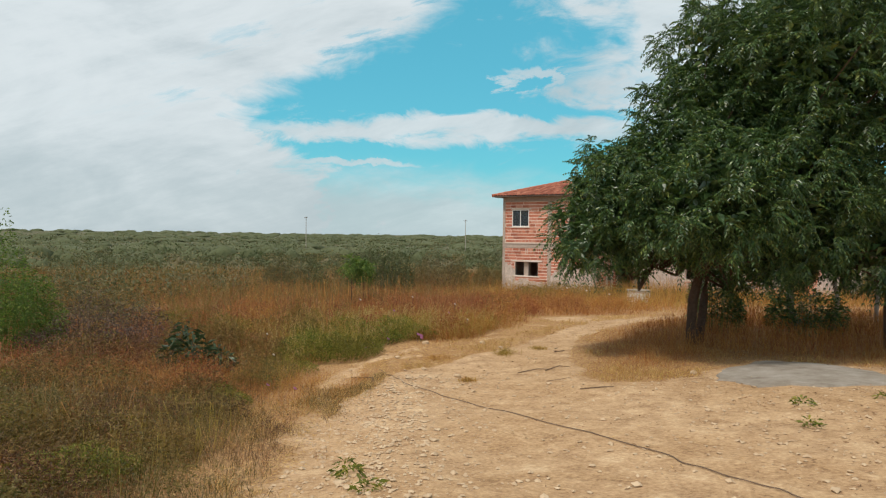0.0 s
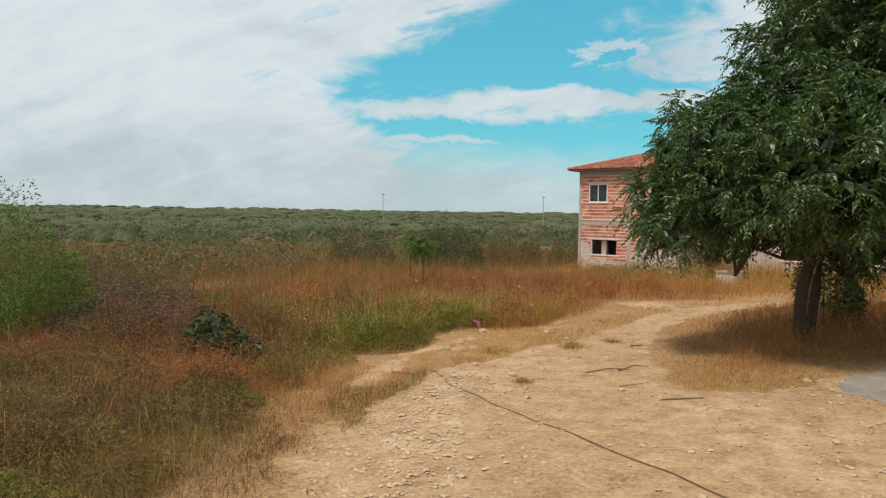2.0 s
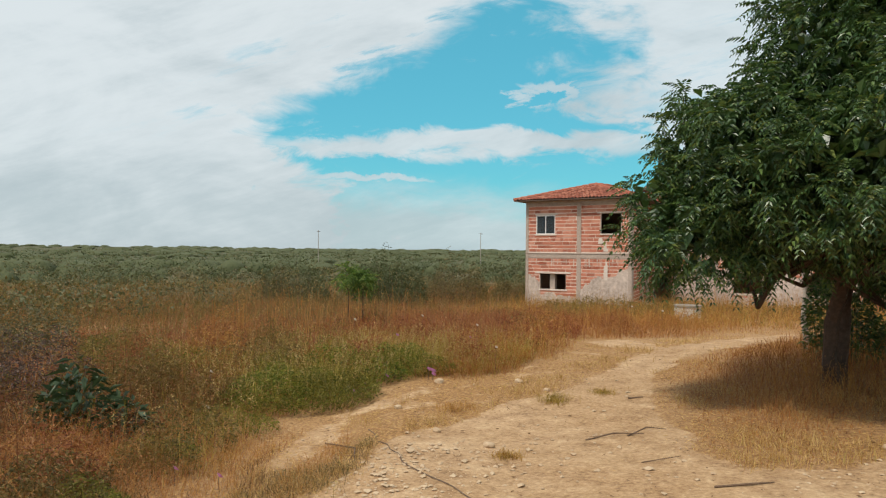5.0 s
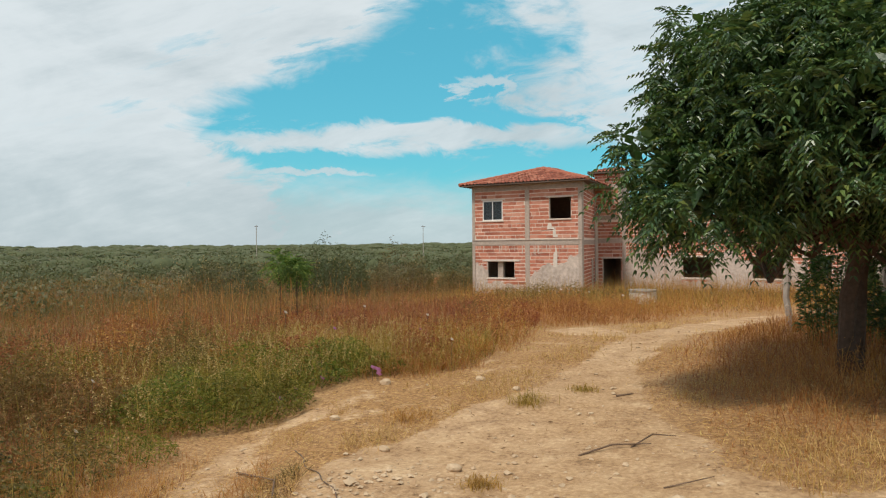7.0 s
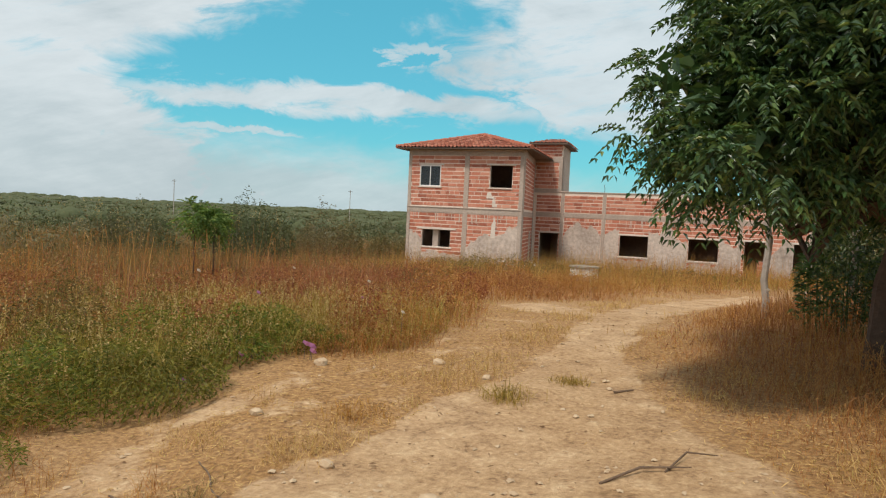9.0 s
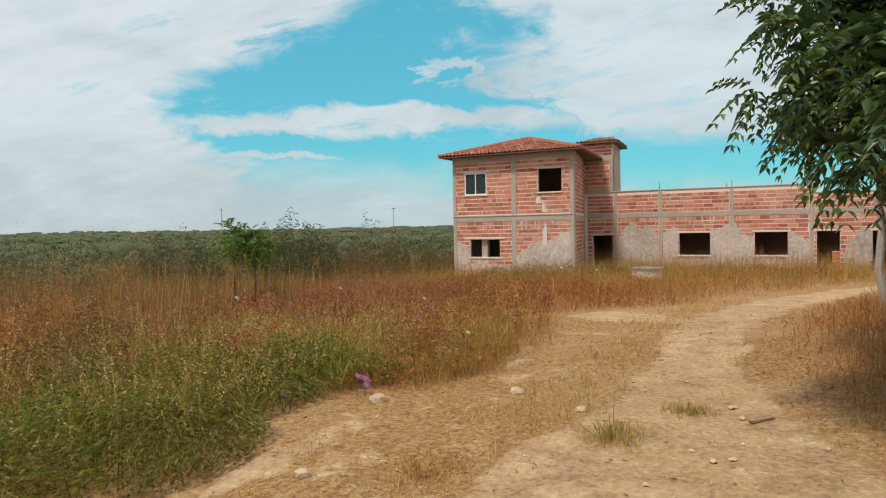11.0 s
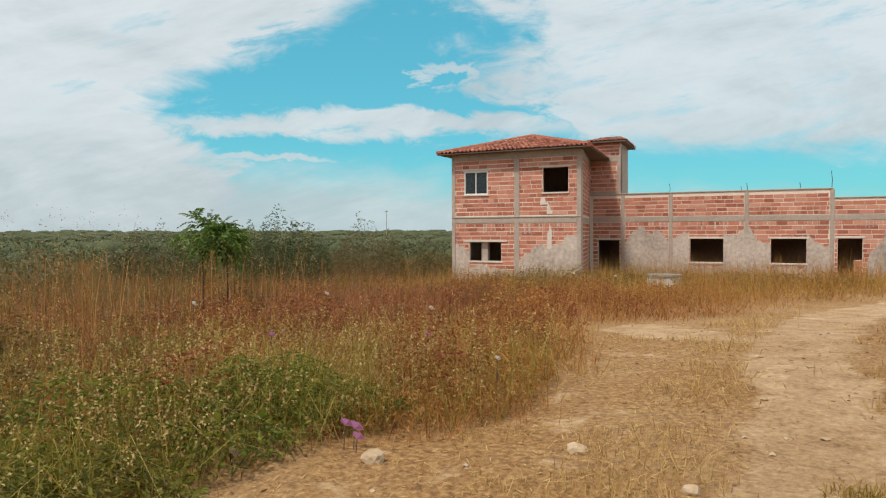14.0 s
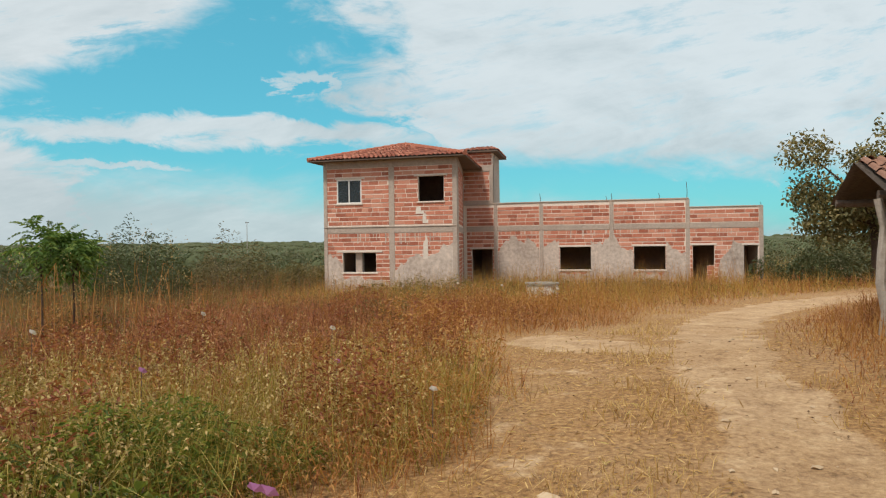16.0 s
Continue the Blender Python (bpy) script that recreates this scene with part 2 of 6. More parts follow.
M_SLAB = plain("worn_concrete_slab", (0.15, 0.115, 0.08), (0.36, 0.325, 0.28), 4, 0.95, 0.5, 1.2)


def tile_material():
    mat, N, L, b = material("clay_roof_tile", 0.85)
    g = N.new("ShaderNodeNewGeometry")
    col = ramp_node(N, L, g.outputs["Random Per Island"], [(0.0, (0.24, 0.075, 0.045)), (0.5, (0.38, 0.125, 0.075)), (1.0, (0.50, 0.21, 0.13))])
    n = world_noise(N, L, 7, 8, 0.7)
    col = mix_node(N, L, ramp_node(N, L, n, [(0.5, (0, 0, 0)), (0.8, (0.7, 0.7, 0.7))]), col, (0.16, 0.11, 0.09))
    L.new(col, b.inputs["Base Color"])
    bump(N, L, b, n, 0.3, 0.02)
    return mat


def glass_material():
    mat, N, L, b = material("dark_window_glass", 0.05)
    b.inputs["Base Color"].default_value = (0.22, 0.27, 0.30, 1)
    b.inputs["Transmission Weight"].default_value = 0.9
    b.inputs["IOR"].default_value = 1.25
    b.inputs["Specular IOR Level"].default_value = 0.3
    return mat


M_TILE = tile_material()
M_GLASS = glass_material()
RED = [(0.0, (0.16, 0.048, 0.028)), (0.4, (0.29, 0.090, 0.043)), (0.8, (0.40, 0.145, 0.060)), (1.0, (0.50, 0.255, 0.11))]
GOLD = [(0.0, (0.32, 0.140, 0.038)), (0.5, (0.48, 0.235, 0.060)), (1.0, (0.62, 0.36, 0.12))]
OLIVE = [(0.0, (0.070, 0.068, 0.020)), (0.5, (0.15, 0.128, 0.040)), (1.0, (0.29, 0.22, 0.08))]
M_RED = foliage("dry_red_grass", RED, [(0, (0.17, 0.066, 0.030)), (0.6, (0.31, 0.130, 0.048)), (1, (0.46, 0.24, 0.09))], 0.30, 0.30)
M_GOLD = foliage("dry_golden_grass", GOLD, [(0, (0.30, 0.115, 0.038)), (0.6, (0.42, 0.18, 0.055)), (1, (0.56, 0.31, 0.11))], 0.5, 0.30)
M_DUSK = foliage("withered_brown_weed", [(0, (0.055, 0.026, 0.016)), (0.5, (0.125, 0.058, 0.027)), (0.85, (0.21, 0.105, 0.043)), (1, (0.38, 0.25, 0.11))], OLIVE, 0.7, 0.25)
M_YELLOWGREEN = foliage("yellowing_grass", [(0, (0.19, 0.14, 0.030)), (0.5, (0.35, 0.245, 0.055)), (1, (0.52, 0.36, 0.10))], GOLD, 0.5, 0.35)
M_STUBBLE = foliage("straw_stubble", [(0, (0.34, 0.19, 0.06)), (0.5, (0.52, 0.32, 0.11)), (0.9, (0.66, 0.46, 0.20)), (1, (0.42, 0.34, 0.09))], None, see=0.25)
M_STRAW = foliage("seed_heads", [(0, (0.36, 0.24, 0.085)), (1, (0.60, 0.44, 0.19))], None, see=0.25)
M_WEED = foliage("green_weed", [(0, (0.065, 0.10, 0.018)), (0.6, (0.17, 0.215, 0.038)), (1, (0.36, 0.35, 0.075))], [(0, (0.09, 0.085, 0.018)), (1, (0.30, 0.25, 0.06))], 0.6, 0.45)
M_OLIVE = foliage("olive_weed", OLIVE, [(0, (0.12, 0.075, 0.026)), (1, (0.32, 0.20, 0.07))], 0.5, 0.35)
M_BIGLEAF = foliage("broad_dark_leaf", [(0, (0.03, 0.05, 0.022)), (1, (0.075, 0.115, 0.055))], None, see=0.2, rough=0.4)
M_NEEM = foliage("tree_leaf", [(0, (0.030, 0.068, 0.027)), (0.6, (0.068, 0.135, 0.042)), (0.92, (0.13, 0.21, 0.055)), (1, (0.23, 0.26, 0.065))], None, see=0.26, rough=0.38)
M_NEEM.node_tree.nodes["Principled BSDF"].inputs["Specular IOR Level"].default_value = 0.6
M_SHRUB = foliage("bright_shrub_leaf", [(0, (0.06, 0.11, 0.024)), (0.7, (0.13, 0.22, 0.05)), (1, (0.25, 0.31, 0.08))], None, see=0.42)
M_SCRUB = foliage("scrub_leaf", [(0, (0.060, 0.082, 0.033)), (0.5, (0.080, 0.104, 0.043)), (1, (0.105, 0.128, 0.052))], [(0, (0.085, 0.085, 0.042)), (1, (0.20, 0.165, 0.085))], 0.07, 0.20)
M_GREYSCRUB = foliage("dry_scrub_leaf", [(0, (0.10, 0.08, 0.045)), (0.6, (0.19, 0.16, 0.085)), (1, (0.28, 0.24, 0.14))], OLIVE, 0.1, 0.25)
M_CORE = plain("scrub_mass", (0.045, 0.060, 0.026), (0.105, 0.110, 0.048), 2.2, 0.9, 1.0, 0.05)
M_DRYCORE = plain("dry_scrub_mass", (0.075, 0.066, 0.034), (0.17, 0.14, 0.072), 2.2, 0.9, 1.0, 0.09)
M_TWIG = foliage("dry_twig", [(0, (0.07, 0.045, 0.035)), (1, (0.20, 0.14, 0.11))], None, see=0.0, rough=0.9)
M_BROWNTREE = foliage("tired_tree_leaf", [(0, (0.10, 0.095, 0.038)), (0.5, (0.20, 0.18, 0.075)), (1, (0.35, 0.27, 0.12))], None, see=0.25)
M_LITTER = foliage("fallen_leaf", [(0, (0.15, 0.085, 0.045)), (1, (0.36, 0.22, 0.12))], None, see=0.1, rough=0.9)
M_PETAL_V = foliage("violet_petal", [(0, (0.35, 0.10, 0.33)), (1, (0.58, 0.25, 0.55))], None, see=0.3)
M_PETAL_W = foliage("pale_petal", [(0, (0.55, 0.42, 0.48)), (1, (0.80, 0.74, 0.74))], None, see=0.3)
M_YELLOWLEAF = foliage("yellowed_leaf", [(0, (0.50, 0.30, 0.10)), (1, (0.65, 0.45, 0.18))], None, see=0.3)


# ---- mesh helpers ----
def mesh_object(name, verts, faces, mat, parent=None, smooth=False):
    """One mesh object from arrays: verts (n, 3), faces (m, 3 or 4)."""
    verts, me = np.asarray(verts, np.float32), bpy.data.meshes.new(name)
    blocks = faces if isinstance(faces, list) else [faces]
    blocks = [np.asarray(f, np.int32) for f in blocks if len(f)]
    loops = np.concatenate([f.ravel() for f in blocks])
    sizes = np.concatenate([np.full(len(f), f.shape[1], np.int32) for f in blocks])
    me.vertices.add(len(verts))
    me.vertices.foreach_set("co", verts.ravel())
    me.loops.add(len(loops))
    me.loops.foreach_set("vertex_index", loops)
    me.polygons.add(len(sizes))
    me.polygons.foreach_set("loop_start", np.concatenate([[0], np.cumsum(sizes)[:-1]]).astype(np.int32))
    me.polygons.foreach_set("loop_total", sizes)
    me.polygons.foreach_set("use_smooth", np.full(len(sizes), smooth))
    me.update(calc_edges=True)
    me.materials.append(mat)
    ob = new(name, me)
    ob.parent = parent
    return ob


def part(name, bm, mat, parent, label=""):
    me = bpy.data.meshes.new(name)
    bmesh.ops.recalc_face_normals(bm, faces=bm.faces)
    bm.to_mesh(me)
    bm.free()
    me.materials.append(mat)
    ob = new(name, me)
    ob.parent = parent
    if label:
        tagged(ob, label=label)
    return ob


def add_box(bm, lo, hi, rot=None, bevel=0.0):
    """A box from corner to corner, turned by the matrix rot."""
    m = Matrix.Translation([(a + b) / 2 for a, b in zip(lo, hi)]) @ Matrix.Diagonal([b - a for a, b in zip(lo, hi)] + [1])
    r = bmesh.ops.create_cube(bm, size=1, matrix=(rot @ m) if rot else m)
    if bevel:
        es = list({e for v in r["verts"] for e in v.link_edges})
        bmesh.ops.bevel(bm, geom=es, offset=bevel, segments=1, affect="EDGES")


def box_bm(lo, hi, rot=None, bevel=0.0):
    bm = bmesh.new()
    add_box(bm, lo, hi, rot, bevel)
    return bm


def tube_bm(points, radii, sides=8, wobble=0.0, bm=None):
    """A tapering limb along points."""
    bm = bm or bmesh.new()
    rings = []
    pts = [Vector(p) for p in points]
    for i, p in enumerate(pts):
        d = (pts[min(i + 1, len(pts) - 1)] - pts[max(i - 1, 0)]).normalized()
        u = d.orthogonal().normalized() if abs(d.z) > 0.95 else d.cross(Vector((0, 0, 1))).normalized()
        w = d.cross(u)
        rings.append([bm.verts.new(p + (u * math.cos(k) + w * math.sin(k)) * radii[i] * (1 + wobble * noise.noise(p * 3 + Vector((k, 0, 0)))))
                      for k in [2 * math.pi * j / sides for j in range(sides)]])
    for a, b in zip(rings, rings[1:]):
        for j in range(sides):
            bm.faces.new((a[j], a[(j + 1) % sides], b[(j + 1) % sides], b[j]))
    bm.faces.new(rings[0][::-1])
    bm.faces.new(rings[-1])
    return bm


rng = np.random.default_rng(7)


# ---- lie of the land ----
S_Z = ([-60, -10, 0, 3.2, 6.5, 9, 12.3, 16, 21, 28, 36, 45, 80, 200, 600, 5000],
       [-0.2, -0.35, -0.62, -0.92, -1.25, -1.46, -1.62, -1.61, -1.67, -1.95, -2.35, -2.5, -3.0, -4.5, -5.0, -2.0])
# edges of the worn track, and the foot of the tall growth, from the start towards the house
BARE_EDGE = [(3.5, -9), (0.2, -3), (-1.4, 1.0), (-3.2, 3.9), (-5.0, 6.4), (-6.3, 9.1), (-6.2, 11.2), (-6.0, 12.3), (-5.55, 13.4), (-5.7, 14.6), (-5.85, 16), (-5.8, 18.4), (-5.5, 22), (-4.3, 26.5), (-1.5, 31), (4, 38)]
RIGHT_EDGE = [(14, 11), (5, 12.5), (1.3, 13.2), (-0.6, 12.9), (-1.4, 11.6), (-1.8, 10.6), (-2.6, 9.8), (-3.3, 10.4), (-4.2, 12.2), (-4.75, 13.2), (-5.05, 14.2), (-5.25, 16), (-5.1, 17.5), (-4.7, 21), (-3.4, 25.5), (-0.4, 30), (5, 37)]
FOOT = [(1.5, -9), (-1.4, -2), (-2.3, 1.0), (-3.8, 3.5), (-5.8, 5.6), (-7.4, 8.0), (-8.5, 9.8), (-8.75, 10.8), (-8.3, 11.4), (-8.6, 12.3), (-8.1, 12.95), (-7.3, 13.7), (-7.3, 14.6), (-7.75, 17.2), (-8.6, 19.6), (-8.5, 20.6), (-6.6, 21.4), (-6.0, 24), (-4.9, 27), (-2.1, 31.8), (3, 38.5)]


def smooth01(x, a, b):
    t = np.clip((x - a) / (b - a), 0, 1)
    return t * t * (3 - 2 * t)


def axes(x, y):
    return (x - 1.134) * -0.604 + (y + 0.153) * 0.797, (x - 1.134) * 0.797 + (y + 0.153) * 0.604


def waves(x, y):
    return (np.sin(x * 1.7 + 0.6 * np.sin(y * 1.3)) + np.sin(y * 2.1 + 0.8 * np.sin(x * 0.9 + 1.0)) + np.sin((x + y) * 3.7) * 0.5) / 2.5


def land(x, y):
    """Height of the ground."""
    s, r = axes(np.asarray(x, float), np.asarray(y, float))
    z = np.interp(s, *S_Z)
    z = z + 0.065 * np.clip(r - 1, 0, 5) * (1 - smooth01(s, 15, 23)) * smooth01(s, 0, 8)
    z = z - 0.16 * smooth01(-r, -0.1, 1.1) * (1 - smooth01(s, 13, 18))
    d = np.hypot(x, y)
    hills = 5.5 * smooth01(d, 500, 2600) * (1 + 0.35 * np.sin(x * 0.0021 + 1.2) + 0.25 * np.sin(y * 0.0034 + x * 0.0012))
    return z + hills + (0.022 * waves(x, y) + 0.012 * waves(x * 2.6 + 1, y * 2.9)) * smooth01(d, 0, 3)


def edge_distance(x, y, line, close):
    """Distance to an edge line, over 0 on the side closed off by the corners in close."""
    x, y = np.asarray(x, float), np.asarray(y, float)
    best, inside = np.full(x.shape, 1e9), np.zeros(x.shape, bool)
    ring = line + close
    for i, (p, q) in enumerate(zip(ring, ring[1:] + ring[:1])):
        dx, dy = q[0] - p[0], q[1] - p[1]
        if i < len(line) - 1:
            t = np.clip(((x - p[0]) * dx + (y - p[1]) * dy) / (dx * dx + dy * dy), 0, 1)
            best = np.minimum(best, np.hypot(x - p[0] - t * dx, y - p[1] - t * dy))
        if dy:
            inside ^= ((p[1] > y) != (q[1] > y)) & (x < p[0] + (y - p[1]) * dx / dy)
    return np.where(inside, best, -best)


WEST, EAST = [(4, 900), (-900, 900), (-900, -9)], [(900, 37), (900, 11)]


def track_distance(x, y):
    """Clearance from the worn track, below 0 on it; and the side, over 0 to the right of it."""
    a, b = edge_distance(x, y, BARE_EDGE, WEST), edge_distance(x, y, RIGHT_EDGE, EAST)
    return np.maximum(a, b), np.where(b > a, 1.0, -1.0)


def field_depth(x, y):
    """How far inside the tall growth of the field, below 0 outside it."""
    return edge_distance(x, y, FOOT, WEST)


def bareness(x, y):
    c, side = track_distance(x, y)
    f = field_depth(x, y)
    s, r = axes(x, y)
    b = 1 - smooth01(c + 0.22 * waves(x * 1.6, y * 1.5), -0.12, 0.32)
    # stubble between the track and the field, and a worn strip at the field's foot
    stub = (0.30 + 0.14 * waves(x * 0.9, y * 1.1)) * (side < 0) * (f < 0.15) * (c > 0)
    strip = (0.5 + 0.2 * waves(x * 1.9, y * 1.7) + 0.12 * smooth01(s, 10, 13)) * np.exp(-((f + 0.75 + 0.2 * waves(x * 1.1, y)) / 0.34) ** 2) * (1 - smooth01(s, 14.5, 16.5)) * (side < 0)
    u, v = (x + 7.2) * 0.62 - (y - 19.0) * 0.78, (x + 7.2) * 0.78 + (y - 19.0) * 0.62
    pale = 1 - smooth01(np.hypot(u / 1.75, (v - 0.12 * u * u) / 0.62) + 0.2 * waves(x * 2.1, y * 2.3), 0.75, 1.1)
    return np.clip(np.maximum.reduce([b, stub, strip, pale]), 0, 1)


def build_ground():
    near = np.arange(-22, 22.01, 0.21)
    grow = 22 * np.cumprod(np.full(54, 1.105))
    ax = np.concatenate([-grow[::-1], near, grow])
    X, Y = np.meshgrid(ax - 4, ax + 14, indexing="ij")
    Z = land(X, Y)
    n = len(ax)
    idx = np.arange(n * n).reshape(n, n)
    F = np.stack([idx[:-1, :-1], idx[1:, :-1], idx[1:, 1:], idx[:-1, 1:]], -1).reshape(-1, 4)
    ob = mesh_object("ground", np.stack([X, Y, Z], -1).reshape(-1, 3), F, M_SOIL, smooth=True)
    for nm, v in (("bare", bareness(X, Y)), ("scrub", smooth01(np.hypot(X + 4, Y - 14), 45, 75))):
        a = ob.data.attributes.new(nm, "FLOAT", "POINT")
        a.data.foreach_set("value", v.astype(np.float32).ravel())
    return tagged(ob, "sandy tan dirt ground with gravel, running out to a scrub plain", "ground", kind="structure")


build_ground()


# ---- the unfinished house ----
def wall_frame(p, q):
    """Places a wall that runs from p to q: u along it, v into the house."""
    d = Vector((q[0] - p[0], q[1] - p[1], 0))
    ang = math.atan2(d.y, d.x)
    return Matrix.Translation((p[0], p[1], 0)) @ Matrix.Rotation(ang, 4, "Z"), d.length


COURSE = 0.192


def brick_rects(u0, u1, z0, z1, holes, seed, length=0.44):
    """Bricks of a panel, in courses, cut at the panel's edges and at its holes."""
    rnd = random.Random(seed)
    n = max(1, round((z1 - z0) / COURSE))
    h = (z1 - z0) / n
    out = []
    for i in range(n):
        za, zb = z0 + i * h + 0.013, z0 + (i + 1) * h - 0.015
        small = rnd.random() < 0.16
        ln = length * (0.55 if small else 1)
        u = u0 - rnd.uniform(0, ln)
        while u < u1:
            l = ln * rnd.uniform(0.82, 1.15)
            gap = 0.008 if rnd.random() < 0.3 else 0.003
            a, b = max(u + gap, u0 + 0.012), min(u + l - gap, u1 - 0.012)
            u += l
            pieces = [(a, b)]
            for hu0, hu1, hz0, hz1 in holes:
                if hz0 < zb and hz1 > za:
                    nxt = []
                    for c, d in pieces:
                        if d <= hu0 or c >= hu1:
                            nxt.append((c, d))
                            continue
                        if c < hu0 - 0.05:
                            nxt.append((c, hu0 - 0.01))
                        if d > hu1 + 0.05:
                            nxt.append((hu1 + 0.01, d))
                    pieces = nxt
            for c, d in pieces:
                if d - c > 0.04:
                    out.append((c, d, za + rnd.uniform(0, 0.006), zb - rnd.uniform(0, 0.006), rnd.uniform(0.006, 0.016)))
    return out


def brick_verts(c, d, za, zb, out, e=0.005):
    v = [(c, 0.02, za), (d, 0.02, za), (d, 0.02, zb), (c, 0.02, zb),
         (c + e, -out, za + e), (d - e, -out, za + e), (d - e, -out, zb - e), (c + e, -out, zb - e)]
    f = [(4, 5, 6, 7), (0, 1, 5, 4), (1, 2, 6, 5), (2, 3, 7, 6), (3, 0, 4, 7)]
    return v, f


def brick_panel(parent, frame_m, panels, holes, seed, singly=False):
    """Lays the bricks of some panels (u0, u1, z0, z1) of a wall."""
    V, F, shapes = [], [], {}
    for k, p in enumerate(panels):
        for c, d, za, zb, o in brick_rects(*p, holes, seed + k):
            if singly:
                key = (round((d - c) / 0.02), round((zb - za) / 0.01))
                if key not in shapes:
                    v, f = brick_verts(0, key[0] * 0.02, 0, key[1] * 0.01, 0.011)
                    me = bpy.data.meshes.new("brick")
                    me.from_pydata(v, [], f)
                    me.materials.append(M_BRICK)
                    shapes[key] = me
                ob = new("brick", shapes[key])
                ob.parent = parent
                ob.matrix_basis = frame_m @ Matrix.Translation((c, (o - 0.011), za))
            else:
                v, f = brick_verts(c, d, za, zb, o)
                n = len(V)
                V += [tuple(frame_m @ Vector(x)) for x in v]
                F += [tuple(i + n for i in x) for x in f]
    if not singly and V:
        ob = mesh_object("brickwork", V, np.array(F), M_BRICK, parent)
        tagged(ob, kind="stuff")


def ragged_patch(parent, frame_m, u0, u1, z0, tops, out, mat, seed, name="render_patch"):
    """A thrown coat of cement with a ragged upper edge."""
    rnd = random.Random(seed)
    bm = bmesh.new()
    n = max(6, int((u1 - u0) / 0.12))
    cols = []
    for i in range(n + 1):
        t = i / n
        k = t * (len(tops) - 1)
        top = tops[int(k)] + (tops[min(int(k) + 1, len(tops) - 1)] - tops[int(k)]) * (k % 1) + rnd.uniform(-0.12, 0.12)
        u = u0 + (u1 - u0) * t + rnd.uniform(-0.03, 0.03)
        cols.append([bm.verts.new(frame_m @ Vector((u, y, z))) for y, z in ((0.0, z0), (-out, z0), (-out * rnd.uniform(0.6, 1.1), (z0 + top) / 2), (-out * 0.5, top), (0.0, top + 0.01))])
    for a, b in zip(cols, cols[1:]):
        for j in range(4):
            bm.faces.new((a[j], b[j], b[j + 1], a[j + 1]))
    return part(name, bm, mat, parent)


def wall_with_openings(parent, name, p, q, z0, z1, holes, thick=0.15):
    """A wall of one connected mesh, its openings going through it."""
    m, length = wall_frame(p, q)
    us = sorted({0.0, length, *[min(max(h[k], 0.0), length) for h in holes for k in (0, 1)]})
    zs = sorted({z0, z1, *[min(max(h[k], z0), z1) for h in holes for k in (2, 3)]})
    solid = {}
    for i in range(len(us) - 1):
        for k in range(len(zs) - 1):
            cu, cz = (us[i] + us[i + 1]) / 2, (zs[k] + zs[k + 1]) / 2
            solid[i, k] = not any(h[0] < cu < h[1] and h[2] < cz < h[3] for h in holes)
    bm = bmesh.new()
    grid = {}

    def vert(i, k, v):
        if (i, k, v) not in grid:
            grid[i, k, v] = bm.verts.new(m @ Vector((us[i], thick * v, zs[k])))
        return grid[i, k, v]

    for (i, k), s in solid.items():
        if not s:
            continue
        bm.faces.new((vert(i, k, 0), vert(i + 1, k, 0), vert(i + 1, k + 1, 0), vert(i, k + 1, 0)))
        bm.faces.new((vert(i, k, 1), vert(i, k + 1, 1), vert(i + 1, k + 1, 1), vert(i + 1, k, 1)))
        for di, dk, a, b in ((-1, 0, (i, k), (i, k + 1)), (1, 0, (i + 1, k), (i + 1, k + 1)), (0, -1, (i, k), (i + 1, k)), (0, 1, (i, k + 1), (i + 1, k + 1))):
            if not solid.get((i + di, k + dk), False):
                bm.faces.new((vert(*a, 0), vert(*b, 0), vert(*b, 1), vert(*a, 1)))
    part(name, bm, M_MORTAR, parent)
    return m, length


def bars(parent, m, items, mat, name, bevel=0.012):
    for u0, u1, z0, z1, out in items:
        part(name, box_bm((u0, -out, z0), (u1, 0.05, z1), m, bevel), mat, parent)


